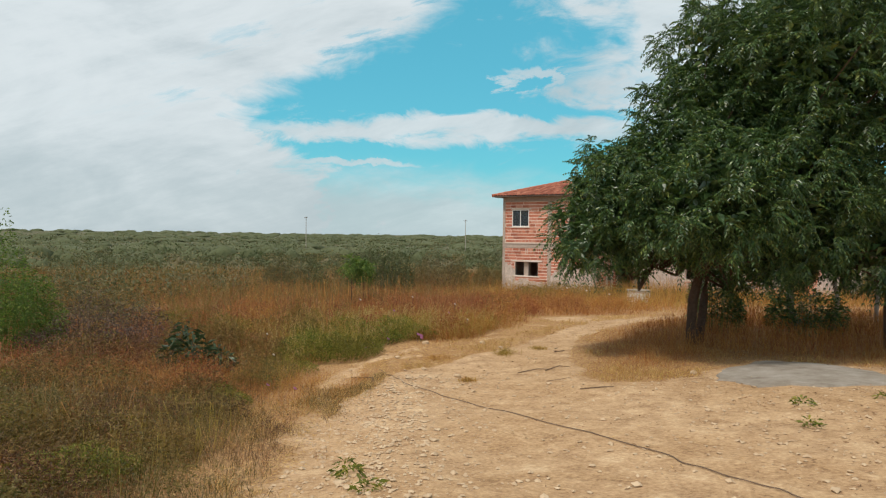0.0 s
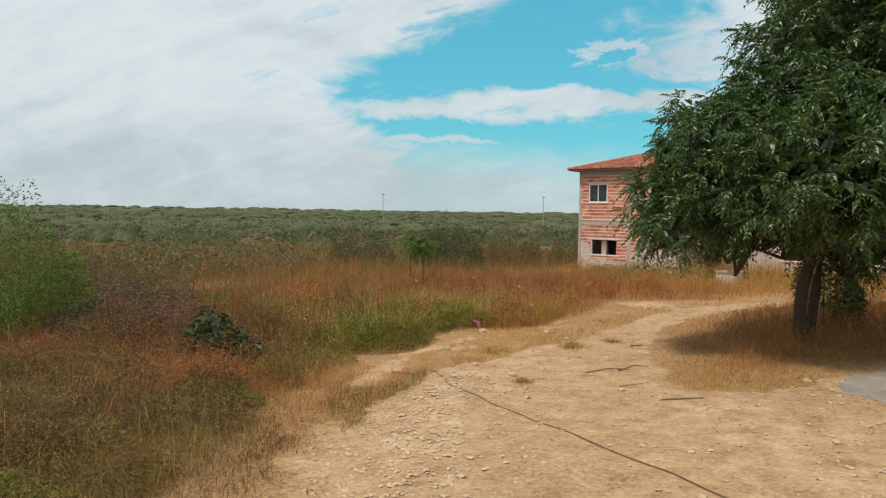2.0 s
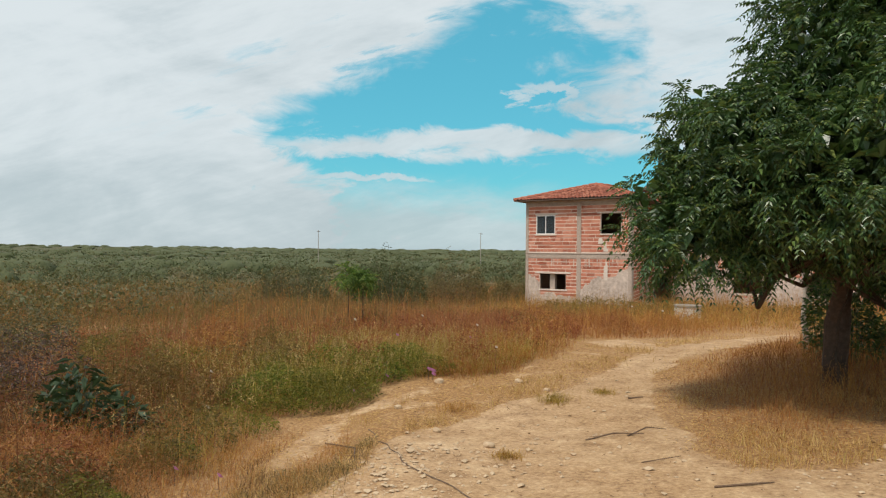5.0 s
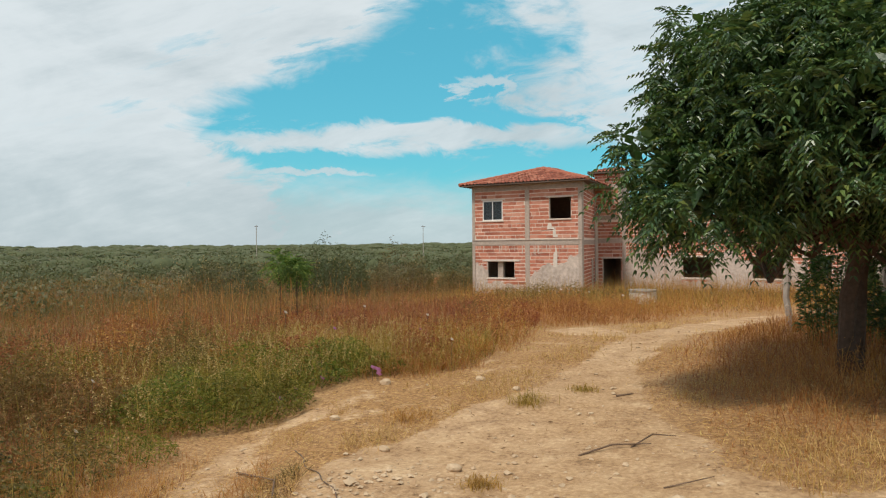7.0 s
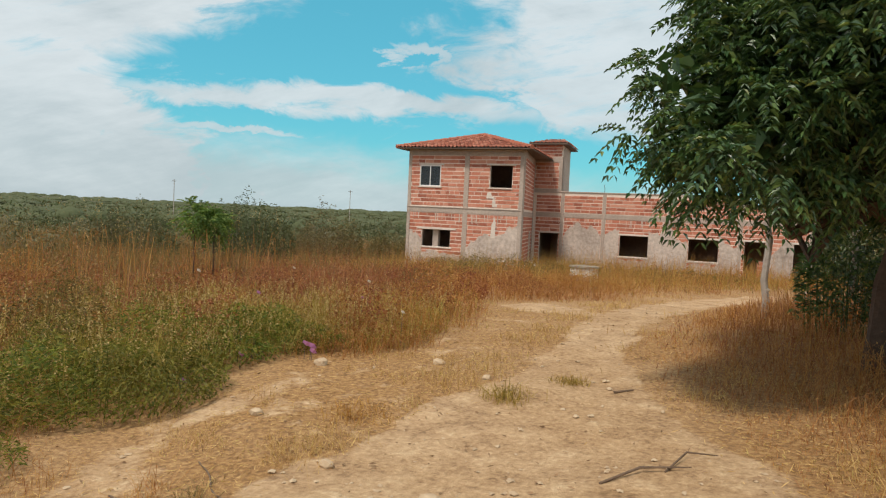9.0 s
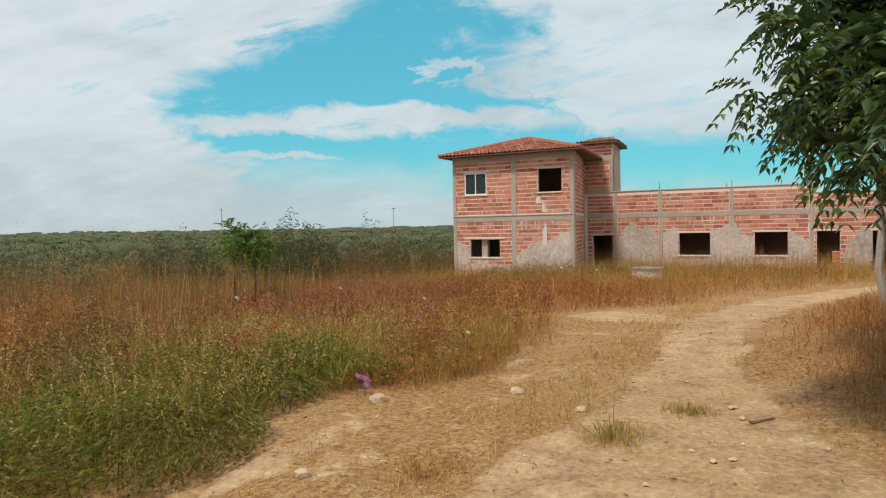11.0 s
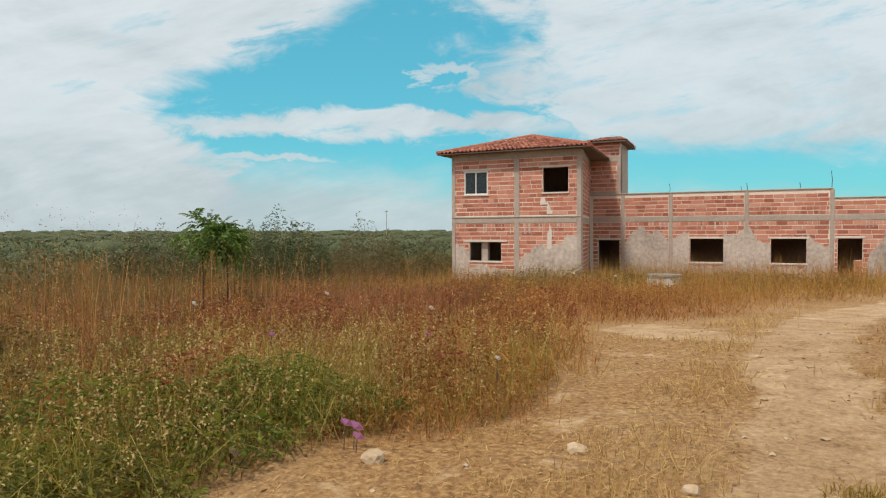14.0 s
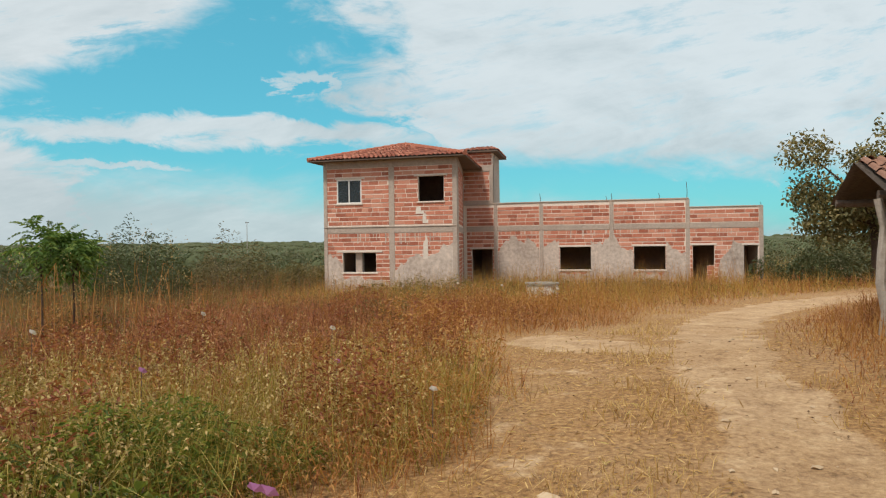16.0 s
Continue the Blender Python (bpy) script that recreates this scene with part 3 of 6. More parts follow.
def tile_slope(bm, e0, e1, r0, r1, width=0.20, lift=0.045):
    """Barrel tiles from an eave e0-e1 up to a ridge r0-r1 (either may shrink to a point)."""
    e0, e1, r0, r1 = map(Vector, (e0, e1, r0, r1))
    n = max(2, int((e1 - e0).length / width))
    up = (e1 - e0).cross(r0 - e0)
    up = (up if up.z > 0 else -up).normalized()
    for i in range(n):
        a, b = i / n, (i + 1) / n
        pa, pb = e0.lerp(e1, a), e0.lerp(e1, b)
        c = (a + b) / 2
        # the run of this row of tiles goes straight up the slope
        dirn = ((r0 + r1) / 2 - (e0 + e1) / 2)
        along = (e1 - e0).normalized()
        dirn = (dirn - along * dirn.dot(along))
        k0, k1 = (r0 - e0).dot(along) / (e1 - e0).length, (r1 - e0).dot(along) / (e1 - e0).length
        f = 1.0 if k0 <= c <= k1 else (c / max(k0, 1e-6) if c < k0 else (1 - c) / max(1 - k1, 1e-6))
        rows = max(1, round(dirn.length * f / 0.42))
        for j in range(rows):
            s0, s1 = f * j / rows, min(f * (j + 1) / rows + 0.02, f + 0.01)
            for base, amp, wid in ((0.0, 1, 0.62), (0.5, -0.5, 0.5)):
                mid = pa.lerp(pb, 0.31 + base * 0.95)
                half = (pb - pa) * wid / 2
                jit = random.uniform(-0.006, 0.006)
                ring0, ring1 = [], []
                for th in (0, 0.25, 0.5, 0.75, 1.0):
                    off = half * (2 * th - 1)
                    hgt = lift * amp * math.sin(math.pi * th)
                    ring0.append(bm.verts.new(mid + off + dirn * s0 + up * (hgt + 0.022 + jit)))
                    ring1.append(bm.verts.new(mid + off * 0.86 + dirn * s1 + up * (hgt * 0.9 + jit)))
                for t in range(4):
                    bm.faces.new((ring0[t], ring0[t + 1], ring1[t + 1], ring1[t]))


XL, XC, YF, ZT = -19.52, -13.52, 37.15, 3.32
XI, YW = -14.65, 42.66
FLOOR = -2.62


def build_house():
    house = tagged(new("house"), "unfinished bare red brick house with clay tile roof and low wing", "house")
    # main front
    m, length = wall_frame((XL, YF), (XC, YF))
    w1, w2, w3 = (0.63, 1.77, 1.49, 2.52), (4.33, 5.45, 1.50, 2.55), (0.87, 2.41, -1.47, -0.64)
    holes = [w1, w2, w3]
    wall_with_openings(house, "wall", (XL, YF), (XC, YF), FLOOR - 0.3, ZT, holes)
    brick_panel(house, m, [(0.16, 3.03, 0.53, 3.0), (3.26, 5.83, 0.53, 3.0)], holes, 1, True)
    brick_panel(house, m, [(0.16, 3.03, -2.2, 0.2), (3.26, 5.83, -2.2, 0.2)], holes, 11)
    bars(house, m, [(0, 0.17, FLOOR - 0.3, ZT, 0.030), (3.02, 3.27, FLOOR - 0.3, ZT - 0.3, 0.028), (5.82, 6.02, FLOOR - 0.3, ZT, 0.034)], M_CONCRETE, "column")
    bars(house, m, [(0.168, 5.822, 3.0, ZT + 0.1, 0.022), (0.168, 5.822, 0.2, 0.44, 0.024)], M_CONCRETE, "beam")
    bars(house, m, [(0.0, 6.0, 0.44, 0.50, 0.05)], M_CONCRETE, "ledge")
    bars(house, m, [(4.15, 5.62, 2.55, 2.64, 0.03), (0.55, 1.9, 2.53, 2.60, 0.03), (0.6, 2.7, -0.63, -0.53, 0.03)], M_PALE, "lintel")
    bars(house, m, [(4.27, 5.5, 1.43, 1.50, 0.06), (0.56, 1.84, 1.42, 1.49, 0.05), (0.8, 2.5, -1.55, -1.47, 0.04)], M_PALE, "sill")
    # cement thrown on the lower wall
    ragged_patch(house, m, 3.28, 5.8, -2.5, [-1.35, -1.0, -0.75, -0.9, -0.45, -0.25], 0.045, M_RENDER, 4)
    ragged_patch(house, m, 0.17, 0.86, -2.5, [-0.75, -0.8, -1.1], 0.035, M_RENDER, 5)
    ragged_patch(house, m, 0.86, 3.0, -2.5, [-1.75, -1.7, -1.8, -1.9], 0.035, M_RENDER, 6)
    ragged_patch(house, m, 4.55, 4.75, -0.9, [-0.2, 0.18, -0.1], 0.03, M_PALE, 7, "lime_splash")
    ragged_patch(house, m, 4.50, 4.74, 0.58, [0.8, 1.0, 0.7], 0.03, M_PALE, 8, "lime_splash")
    ragged_patch(house, m, 4.22, 4.55, 0.98, [1.1, 1.25, 1.08], 0.028, M_PALE, 9, "lime_splash")
    # drips of mortar below the beam
    rnd = random.Random(3)
    for u in [rnd.uniform(0.3, 5.7) for _ in range(34)]:
        z = 0.2
        part("mortar_drip", box_bm((u, -0.018, z - rnd.uniform(0.12, 0.5)), (u + rnd.uniform(0.012, 0.03), 0.0, z), m), M_PALE, house)
    # glazed window
    win = part("window", box_bm((w1[0], 0.0, w1[2]), (w1[0] + 0.05, 0.06, w1[3]), m), M_WHITE, house, "white aluminium sliding window")
    for a in ((w1[1] - 0.05, w1[2], w1[1], w1[3]), (w1[0] + 0.05, w1[2], w1[1] - 0.05, w1[2] + 0.05), (w1[0] + 0.05, w1[3] - 0.05, w1[1] - 0.05, w1[3]), (1.17, w1[2] + 0.05, 1.22, w1[3] - 0.05)):
        part("window_frame", box_bm((a[0], 0.0, a[1]), (a[2], 0.055, a[3]), m), M_WHITE, win)
    for a, b in ((w1[0] + 0.05, 1.17), (1.22, w1[1] - 0.05)):
        g = part("pane", box_bm((a, 0.02, w1[2] + 0.05), (b, 0.026, w1[3] - 0.05), m), M_GLASS, win, "dark reflecting pane")
        g.visible_shadow = False
    # brick pier seen in the lower window
    part("pier", box_bm((1.40, 0.16, -2.6), (1.70, 0.4, -0.4), m), M_CONCRETE, house)
    # side towards the wing, rear and far side
    ms, ls = wall_with_openings(house, "wall", (XC, YF + 0.16), (XI, YW), FLOOR - 0.3, ZT, [(3.6, 4.5, FLOOR - 0.3, -0.6)])
    brick_panel(house, ms, [(0.05, ls - 0.25, 0.53, 3.0), (0.05, ls - 0.25, -2.2, 0.2)], [(3.6, 4.5, FLOOR - 0.3, -0.6)], 31)
    bars(house, ms, [(0.0, ls, 3.0, ZT + 0.1, 0.02), (0.0, ls, 0.2, 0.44, 0.022)], M_CONCRETE, "beam")
    bars(house, ms, [(ls - 0.25, ls, FLOOR - 0.3, ZT - 0.3, 0.03), (-0.12, 0.1, FLOOR - 0.3, ZT, 0.032)], M_CONCRETE, "column")
    wall_with_openings(house, "wall", (XL, 45.6), (XL, YF + 0.16), FLOOR - 0.3, ZT, [])
    wall_with_openings(house, "wall", (XI, 45.6), (XL + 0.01, 45.6), FLOOR - 0.3, ZT, [(1.4, 2.6, 1.5, 2.5)])
    for z in (0.2, ZT - 0.12):
        bm = bmesh.new()
        for a in ((XL + 0.16, YF + 0.17, z, XI - 0.2, 45.4, z + 0.1),):
            add_box(bm, a[:3], a[3:])
        part("floor_slab", bm, M_INNER, house)
    part("partition", box_bm((XL + 0.16, YF + 3.6, FLOOR), (XI - 0.22, YF + 3.75, ZT - 0.14)), M_INNER, house)
    part("floor_slab", box_bm((XL + 0.16, YF + 0.17, FLOOR - 0.2), (XI - 0.2, 45.4, FLOOR)), M_INNER, house)
    # hipped tile roof
    o = 0.5
    e = [(XL - o, YF - o, 3.36), (XC + o, YF - o, 3.36), (XI + o + 0.1, 45.6 + o, 3.36), (XL - o, 45.6 + o, 3.36)]
    r0, r1 = (-16.9, 40.6, 4.42), (-16.55, 42.0, 4.42)
    bm = bmesh.new()
    tile_slope(bm, e[0], e[1], r0, r0)
    tile_slope(bm, e[1], e[2], r0, r1)
    tile_slope(bm, e[2], e[3], r1, r1)
    tile_slope(bm, e[3], e[0], r1, r0)
    roof = part("roof", bm, M_TILE, house, "weathered red clay tile roof")
    bm = bmesh.new()
    v = [bm.verts.new((x, y, z - 0.04)) for x, y, z in e] + [bm.verts.new((r0[0], r0[1], r0[2] - 0.03)), bm.verts.new((r1[0], r1[1], r1[2] - 0.03))]
    lowv = [bm.verts.new((x, y, z - 0.075)) for x, y, z in e]
    for f in ((v[0], v[1], v[4]), (v[1], v[2], v[5], v[4]), (v[2], v[3], v[5]), (v[3], v[0], v[4], v[5]), lowv[::-1],
              (v[0], lowv[0], lowv[1], v[1]), (v[1], lowv[1], lowv[2], v[2]), (v[2], lowv[2], lowv[3], v[3]), (v[3], lowv[3], lowv[0], v[0])):
        bm.faces.new(f)
    part("roof_board", bm, M_DARKWOOD, roof)
    for a, b in ((e[0], r0), (e[1], r0), (e[2], r1), (e[3], r1), (r0, r1)):
        n = max(2, int((Vector(b) - Vector(a)).length / 0.4))
        for k in range(n):
            p, q = Vector(a).lerp(Vector(b), k / n), Vector(a).lerp(Vector(b), (k + 1.1) / n)
            part("ridge_cap", tube_bm([p + Vector((0, 0, 0.02)), q + Vector((0, 0, 0.01))], [0.10, 0.085], 8), M_TILE, roof)

    # the wing
    mw, lw = wall_frame((XI, YW), (-1.07, YW))
    X = lambda x: x - XI
    gh = [(X(-14.22), X(-13.19), FLOOR - 0.3, -0.60), (X(-9.92), X(-8.48), -1.60, -0.53), (X(-6.53), X(-5.14), -1.60, -0.53),
          (X(-3.97), X(-3.06), FLOOR - 0.3, -0.51), (X(-1.83), X(-1.26), FLOOR - 0.3, -0.52)]
    step = X(-4.12)
    wall_with_openings(house, "wall", (XI, YW), (-4.12, YW), FLOOR - 0.3, 1.60, gh[:3])
    # one doorway partly bricked up
    infill = part("infill", box_bm((-3.36, YW + 0.03, FLOOR - 0.3), (-3.062, YW + 0.14, -1.43)), M_MORTAR, house)
    for k in range(6):
        part("brick", box_bm((-3.355, YW - 0.002, -2.62 + k * 0.198 + 0.012), (-3.067, YW + 0.10, -2.62 + (k + 1) * 0.198 - 0.014)), M_BRICK, infill)
    m2, _ = wall_frame((-4.118, YW), (-1.07, YW))
    wall_with_openings(house, "wall", (-4.118, YW), (-1.07, YW), FLOOR - 0.3, 1.20, [(a - step, b - step, c, d) for a, b, c, d in gh[3:]])
    cols = [X(-13.1), X(-10.88), X(-7.61), X(-4.26), X(-1.2)]
    edges = [0.0] + cols
    panels = []
    for a, b in zip(edges, edges[1:]):
        top = 1.45 if b < step + 0.2 else 1.1
        panels += [(a + 0.17, b - 0.01, 0.53, top), (a + 0.17, b - 0.01, -2.3, 0.27)]
    brick_panel(house, mw, panels, gh, 51)
    bars(house, mw, [(c, c + 0.17, FLOOR - 0.3, (1.6 if c < step else 1.2), 0.03) for c in cols], M_CONCRETE, "column")
    for z0, z1 in ((0.27, 0.52),):
        bars(house, mw, [(a + 0.171, b - 0.001, z0, z1, 0.022) for a, b in zip(edges, edges[1:])], M_CONCRETE, "beam")
    bars(house, mw, [(0.0, step - 0.01, 1.601, 1.66, 0.04), (step, lw + 0.02, 1.201, 1.25, 0.04)], M_CONCRETE, "coping")
    bars(house, mw, [(a - 0.1, b + 0.1, d, d + 0.09, 0.027) for a, b, c, d in gh], M_PALE, "lintel")
    bars(house, mw, [(a - 0.06, b + 0.06, c - 0.08, c, 0.05) for a, b, c, d in gh[1:3]], M_PALE, "sill")
    for i, (a, b, tops, out) in enumerate([(X(-12.9), X(-10.9), [-0.75, -0.2, 0.05, -0.3, -0.1, -0.55], 0.05), (X(-10.7), X(-9.94), [-0.5, -0.3, -0.25], 0.045),
                                           (X(-8.46), X(-6.56), [-0.3, -0.4, 0.1, -0.6, -0.8], 0.05), (X(-5.1), X(-4.28), [-0.3, -0.7, -0.9], 0.045),
                                           (X(-2.9), X(-1.85), [-1.5, -0.8, -0.25, -0.35], 0.045), (X(-9.9), X(-8.5), [-1.75, -1.78], 0.04), (X(-6.5), X(-5.15), [-1.75, -1.8], 0.04)]):
        ragged_patch(house, mw, a, b, -2.7, tops, out, M_RENDER, 60 + i)
    rnd = random.Random(9)
    for u in [rnd.uniform(0.3, lw - 0.3) for _ in range(46)]:
        part("mortar_drip", box_bm((u, -0.017, 0.27 - rnd.uniform(0.1, 0.42)), (u + rnd.uniform(0.012, 0.035), 0.0, 0.27), mw), M_PALE, house)
    # rear and end walls, slab and floor of the wing
    wall_with_openings(house, "wall", (-1.07, YW + 0.16), (-1.07, 48.6), FLOOR - 0.3, 1.2, [])
    wall_with_openings(house, "wall", (-1.08, 48.6), (XI, 48.6), FLOOR - 0.3, 1.2, [(3.0, 4.0, -1.6, -0.5)])
    part("partition", box_bm((-14.4, YW + 3.0, FLOOR), (-1.25, YW + 3.15, 0.25)), M_INNER, house)
    for x in (-11.6, -7.5, -4.2):
        part("partition", box_bm((x, YW + 0.17, FLOOR), (x + 0.12, YW + 2.99, 0.25)), M_INNER, house)
    part("partition", box_bm((-14.58, YW + 0.17, FLOOR), (-14.46, 48.5, 0.25)), M_INNER, house)
    part("floor_slab", box_bm((-14.6, YW + 0.17, 0.26), (-1.25, 48.5, 0.40)), M_INNER, house)
    part("floor_slab", box_bm((-14.6, YW + 0.17, FLOOR - 0.2), (-1.25, 48.5, FLOOR)), M_INNER, house)
    # starter bars
    for x, h, z in ((-4.2, 0.78, 1.6), (-10.85, 0.45, 1.6), (-7.75, 0.22, 1.6), (-7.52, 0.36, 1.6), (-5.4, 0.32, 1.6), (-1.12, 0.18, 1.2)):
        part("starter_bar", tube_bm([(x, YW + 0.08, z), (x + 0.015, YW + 0.08, z + h * 0.5), (x - 0.02, YW + 0.08, z + h)], [0.016, 0.014, 0.012], 6), M_RUST, house)
    # stair tower
    t0, t1, tz = XI, -13.14, 4.18
    mt, lt = wall_frame((t0, YW - 0.004), (t1, YW - 0.004))
    th = []
    wall_with_openings(house, "tower_wall", (t0, YW - 0.004), (t1, YW - 0.004), 1.66, tz, th)
    brick_panel(house, mt, [(0.02, lt - 0.16, 1.78, 3.2), (0.02, lt - 0.03, 3.5, tz)], th, 81)
    bars(house, mt, [(lt - 0.16, lt + 0.02, 1.66, 3.5, 0.03)], M_CONCRETE, "column")
    bars(house, mt, [(0, lt - 0.161, 1.56, 1.78, 0.045), (0, lt, 3.2, 3.5, 0.024)], M_CONCRETE, "beam")
    wall_with_openings(house, "tower_wall", (t1, YW + 0.15), (t1, 44.2), 1.66, tz, [])
    mr, lr = wall_frame((t1, YW + 0.15), (t1, 44.2))
    ragged_patch(house, mr, 0.0, lr, 1.66, [3.9, 4.0, 3.95, 4.0], 0.03, M_CONCRETE, 88)
    wall_with_openings(house, "tower_wall", (t1, 44.2), (t0, 44.2), 1.66, tz, [])
    wall_with_openings(house, "tower_wall", (t0, 44.2), (t0, YW + 0.15), 1.66, tz, [])
    bm = bmesh.new()
    ea = [(t0 - 0.3, YW - 0.35, 4.22), (t1 + 0.32, YW - 0.35, 4.22), (t1 + 0.32, 44.6, 4.05), (t0 - 0.3, 44.6, 4.05)]
    ra, rb = (t0 + 0.5, 43.4, 4.50), (t1 - 0.2, 43.4, 4.50)
    tile_slope(bm, ea[0], ea[1], ra, rb)
    tile_slope(bm, ea[1], ea[2], rb, rb)
    tile_slope(bm, ea[2], ea[3], rb, ra)
    tile_slope(bm, ea[3], ea[0], ra, ra)
    troof = part("tower_roof", bm, M_TILE, house, "small clay tile roof with dark eaves")
    bm = bmesh.new()
    v = [bm.verts.new((x, y, z - 0.03)) for x, y, z in ea] + [bm.verts.new((*p[:2], p[2] - 0.05)) for p in (ra, rb)]
    lo = [bm.verts.new((x, y, z - 0.09)) for x, y, z in ea]
    for f in ((v[0], v[1], v[5], v[4]), (v[1], v[2], v[5]), (v[2], v[3], v[4], v[5]), (v[3], v[0], v[4]), lo[::-1]) + tuple((v[i], lo[i], lo[(i + 1) % 4], v[(i + 1) % 4]) for i in range(4)):
        bm.faces.new(f)
    part("roof_board", bm, M_DARKWOOD, troof)
    return house


build_house()


# ---- well, slab, cable, shelter ----
def build_well(x, y):
    z = float(land(x, y))
    well = tagged(new("well"), "round concrete well ring with flaking whitewash and a lid", "well")
    well.location = (x, y, z - 0.22)
    bm = bmesh.new()
    n, r = 28, 0.52
    prof = [(r, 0.0), (r + 0.01, 0.3), (r, 0.72), (r - 0.02, 0.745), (r - 0.09, 0.745), (r - 0.09, 0.4)]
    rings = [[bm.verts.new((math.cos(2 * math.pi * i / n) * a, math.sin(2 * math.pi * i / n) * a, b)) for i in range(n)] for a, b in prof]
    for p, q in zip(rings, rings[1:]):
        for i in range(n):
            bm.faces.new((p[i], p[(i + 1) % n], q[(i + 1) % n], q[i]))
    part("ring", bm, M_LIME, well)
    bm = bmesh.new()
    bmesh.ops.create_cone(bm, cap_ends=True, segments=28, radius1=0.56, radius2=0.55, depth=0.06, matrix=Matrix.Translation((0, 0, 0.776)))
    part("lid", bm, M_SLAB, well, "grey cement lid")


build_well(-9.35, 32.1)


def build_slab():
    bm = bmesh.new()
    pts = [(-1.25, 10.9), (-0.55, 10.35), (0.35, 10.55), (1.05, 11.3), (0.75, 12.3), (-0.1, 13.0), (-0.85, 12.75), (-1.3, 11.8)]
    rnd = random.Random(2)
    ring = []
    for p, q in zip(pts, pts[1:] + pts[:1]):
        for k in range(5):
            x, y = p[0] + (q[0] - p[0]) * k / 5 + rnd.uniform(-0.07, 0.07), p[1] + (q[1] - p[1]) * k / 5 + rnd.uniform(-0.07, 0.07)
            ring.append((x, y))
    cx, cy = -0.1, 11.7
    loops = []
    for f, h in ((1.03, -0.02), (1.0, 0.025), (0.7, 0.04), (0.35, 0.045)):
        loops.append([bm.verts.new((cx + (x - cx) * f, cy + (y - cy) * f, float(land(cx + (x - cx) * f, cy + (y - cy) * f)) + h)) for x, y in ring])
    c = bm.verts.new((cx, cy, float(land(cx, cy)) + 0.045))
    n = len(ring)
    for a, b in zip(loops, loops[1:]):
        for i in range(n):
            bm.faces.new((a[i], a[(i + 1) % n], b[(i + 1) % n], b[i]))
    for i in range(n):
        bm.faces.new((loops[-1][i], loops[-1][(i + 1) % n], c))
    me = bpy.data.meshes.new("concrete_slab")
    bm.to_mesh(me)
    bm.free()
    me.materials.append(M_SLAB)
    tagged(new("concrete_slab", me), "worn grey patch of old concrete lying in the dirt", "slab")


build_slab()


def build_cable():
    pts = [(2.1, 4.3), (1.2, 4.9), (0.56, 5.31), (0.0, 5.62), (-0.82, 6.25), (-1.95, 6.95), (-3.4, 7.8), (-4.3, 8.2), (-5.35, 8.65), (-6.3, 9.3), (-7.2, 10.0)]
    cu = bpy.data.curves.new("cable", "CURVE")
    cu.dimensions, cu.bevel_depth, cu.bevel_resolution = "3D", 0.0055, 2
    sp = cu.splines.new("BEZIER")
    fine = []
    rnd = random.Random(5)
    for p, q in zip(pts, pts[1:]):
        for k in range(4):
            fine.append((p[0] + (q[0] - p[0]) * k / 4 + rnd.uniform(-0.03, 0.03), p[1] + (q[1] - p[1]) * k / 4 + rnd.uniform(-0.03, 0.03)))
    sp.bezier_points.add(len(fine) - 1)
    for b, (x, y) in zip(sp.bezier_points, fine):
        b.co = (x, y, float(land(x, y)) + 0.012)
        b.handle_left_type = b.handle_right_type = "AUTO"
    cu.materials.append(M_CABLE)
    tagged(new("cable", cu), "dark thin cable lying across the dirt track", "cable")


build_cable()


def build_shelter():
    sh = tagged(new("shelter"), "open shelter with crooked wooden posts and a clay tile roof", "shelter")
    rnd = random.Random(12)
    turn = radians(-4)
    P = lambda u, v, z: (-3.6 + u * math.cos(turn) - v * math.sin(turn), 18.8 + u * math.sin(turn) + v * math.cos(turn), z)
    w, dpt = 5.4, 3.6
    for i, (x, y, r, mat) in enumerate([(-3.41, 19.22, 0.06, M_GREYWOOD), (-1.2, 19.1, 0.055, M_DARKWOOD), (-0.35, 20.3, 0.06, M_GREYWOOD), (-1.75, 22.55, 0.065, M_GREYWOOD), (0.5, 21.9, 0.06, M_GREYWOOD), (1.1, 18.9, 0.07, M_DARKWOOD)]):
        z = float(land(x, y))
        top = 0.27 if i in (0, 1, 5) else 0.45
        pts = [(x + rnd.uniform(-0.04, 0.04) * (0 < k < 5) - 0.06 * (k == 5), y + rnd.uniform(-0.03, 0.03), z - 0.05 + (top - z + 0.05) * k / 5) for k in range(6)]
        part("post", tube_bm(pts, [r * 1.05, r, r * 0.95, r, r * 0.9, r * 0.85], 9, 0.25), mat, sh)
    part("beam", tube_bm([P(0.1, 0.45, 0.31), P(w, 0.45, 0.33)], [0.06, 0.055], 8), M_DARKWOOD, sh)
    part("beam", tube_bm([P(0.1, dpt - 0.5, 0.33), P(w, dpt - 0.5, 0.33)], [0.06, 0.055], 8), M_DARKWOOD, sh)
    bm = bmesh.new()
    tile_slope(bm, P(0.18, 0, 0.36), P(w, 0, 0.38), P(0.25, dpt / 2, 0.88), P(w, dpt / 2, 0.92), 0.19, 0.05)
    tile_slope(bm, P(w, dpt, 0.36), P(0.18, dpt, 0.36), P(w, dpt / 2, 0.92), P(0.25, dpt / 2, 0.88), 0.19, 0.05)
    roof = part("roof", bm, M_OLDTILE, sh, "old browned clay barrel tiles")
    for v0, v1 in ((0.06, dpt / 2), (dpt - 0.06, dpt / 2)):
        bm = bmesh.new()
        v = [bm.verts.new(p) for p in (P(0.1, v0, 0.33), P(w, v0, 0.33), P(w, v1, 0.87), P(0.1, v1, 0.85))]
        bm.faces.new(v)
        bmesh.ops.solidify(bm, geom=bm.faces[:], thickness=0.03)
        part("roof_board", bm, M_DARKWOOD, roof)


build_shelter()


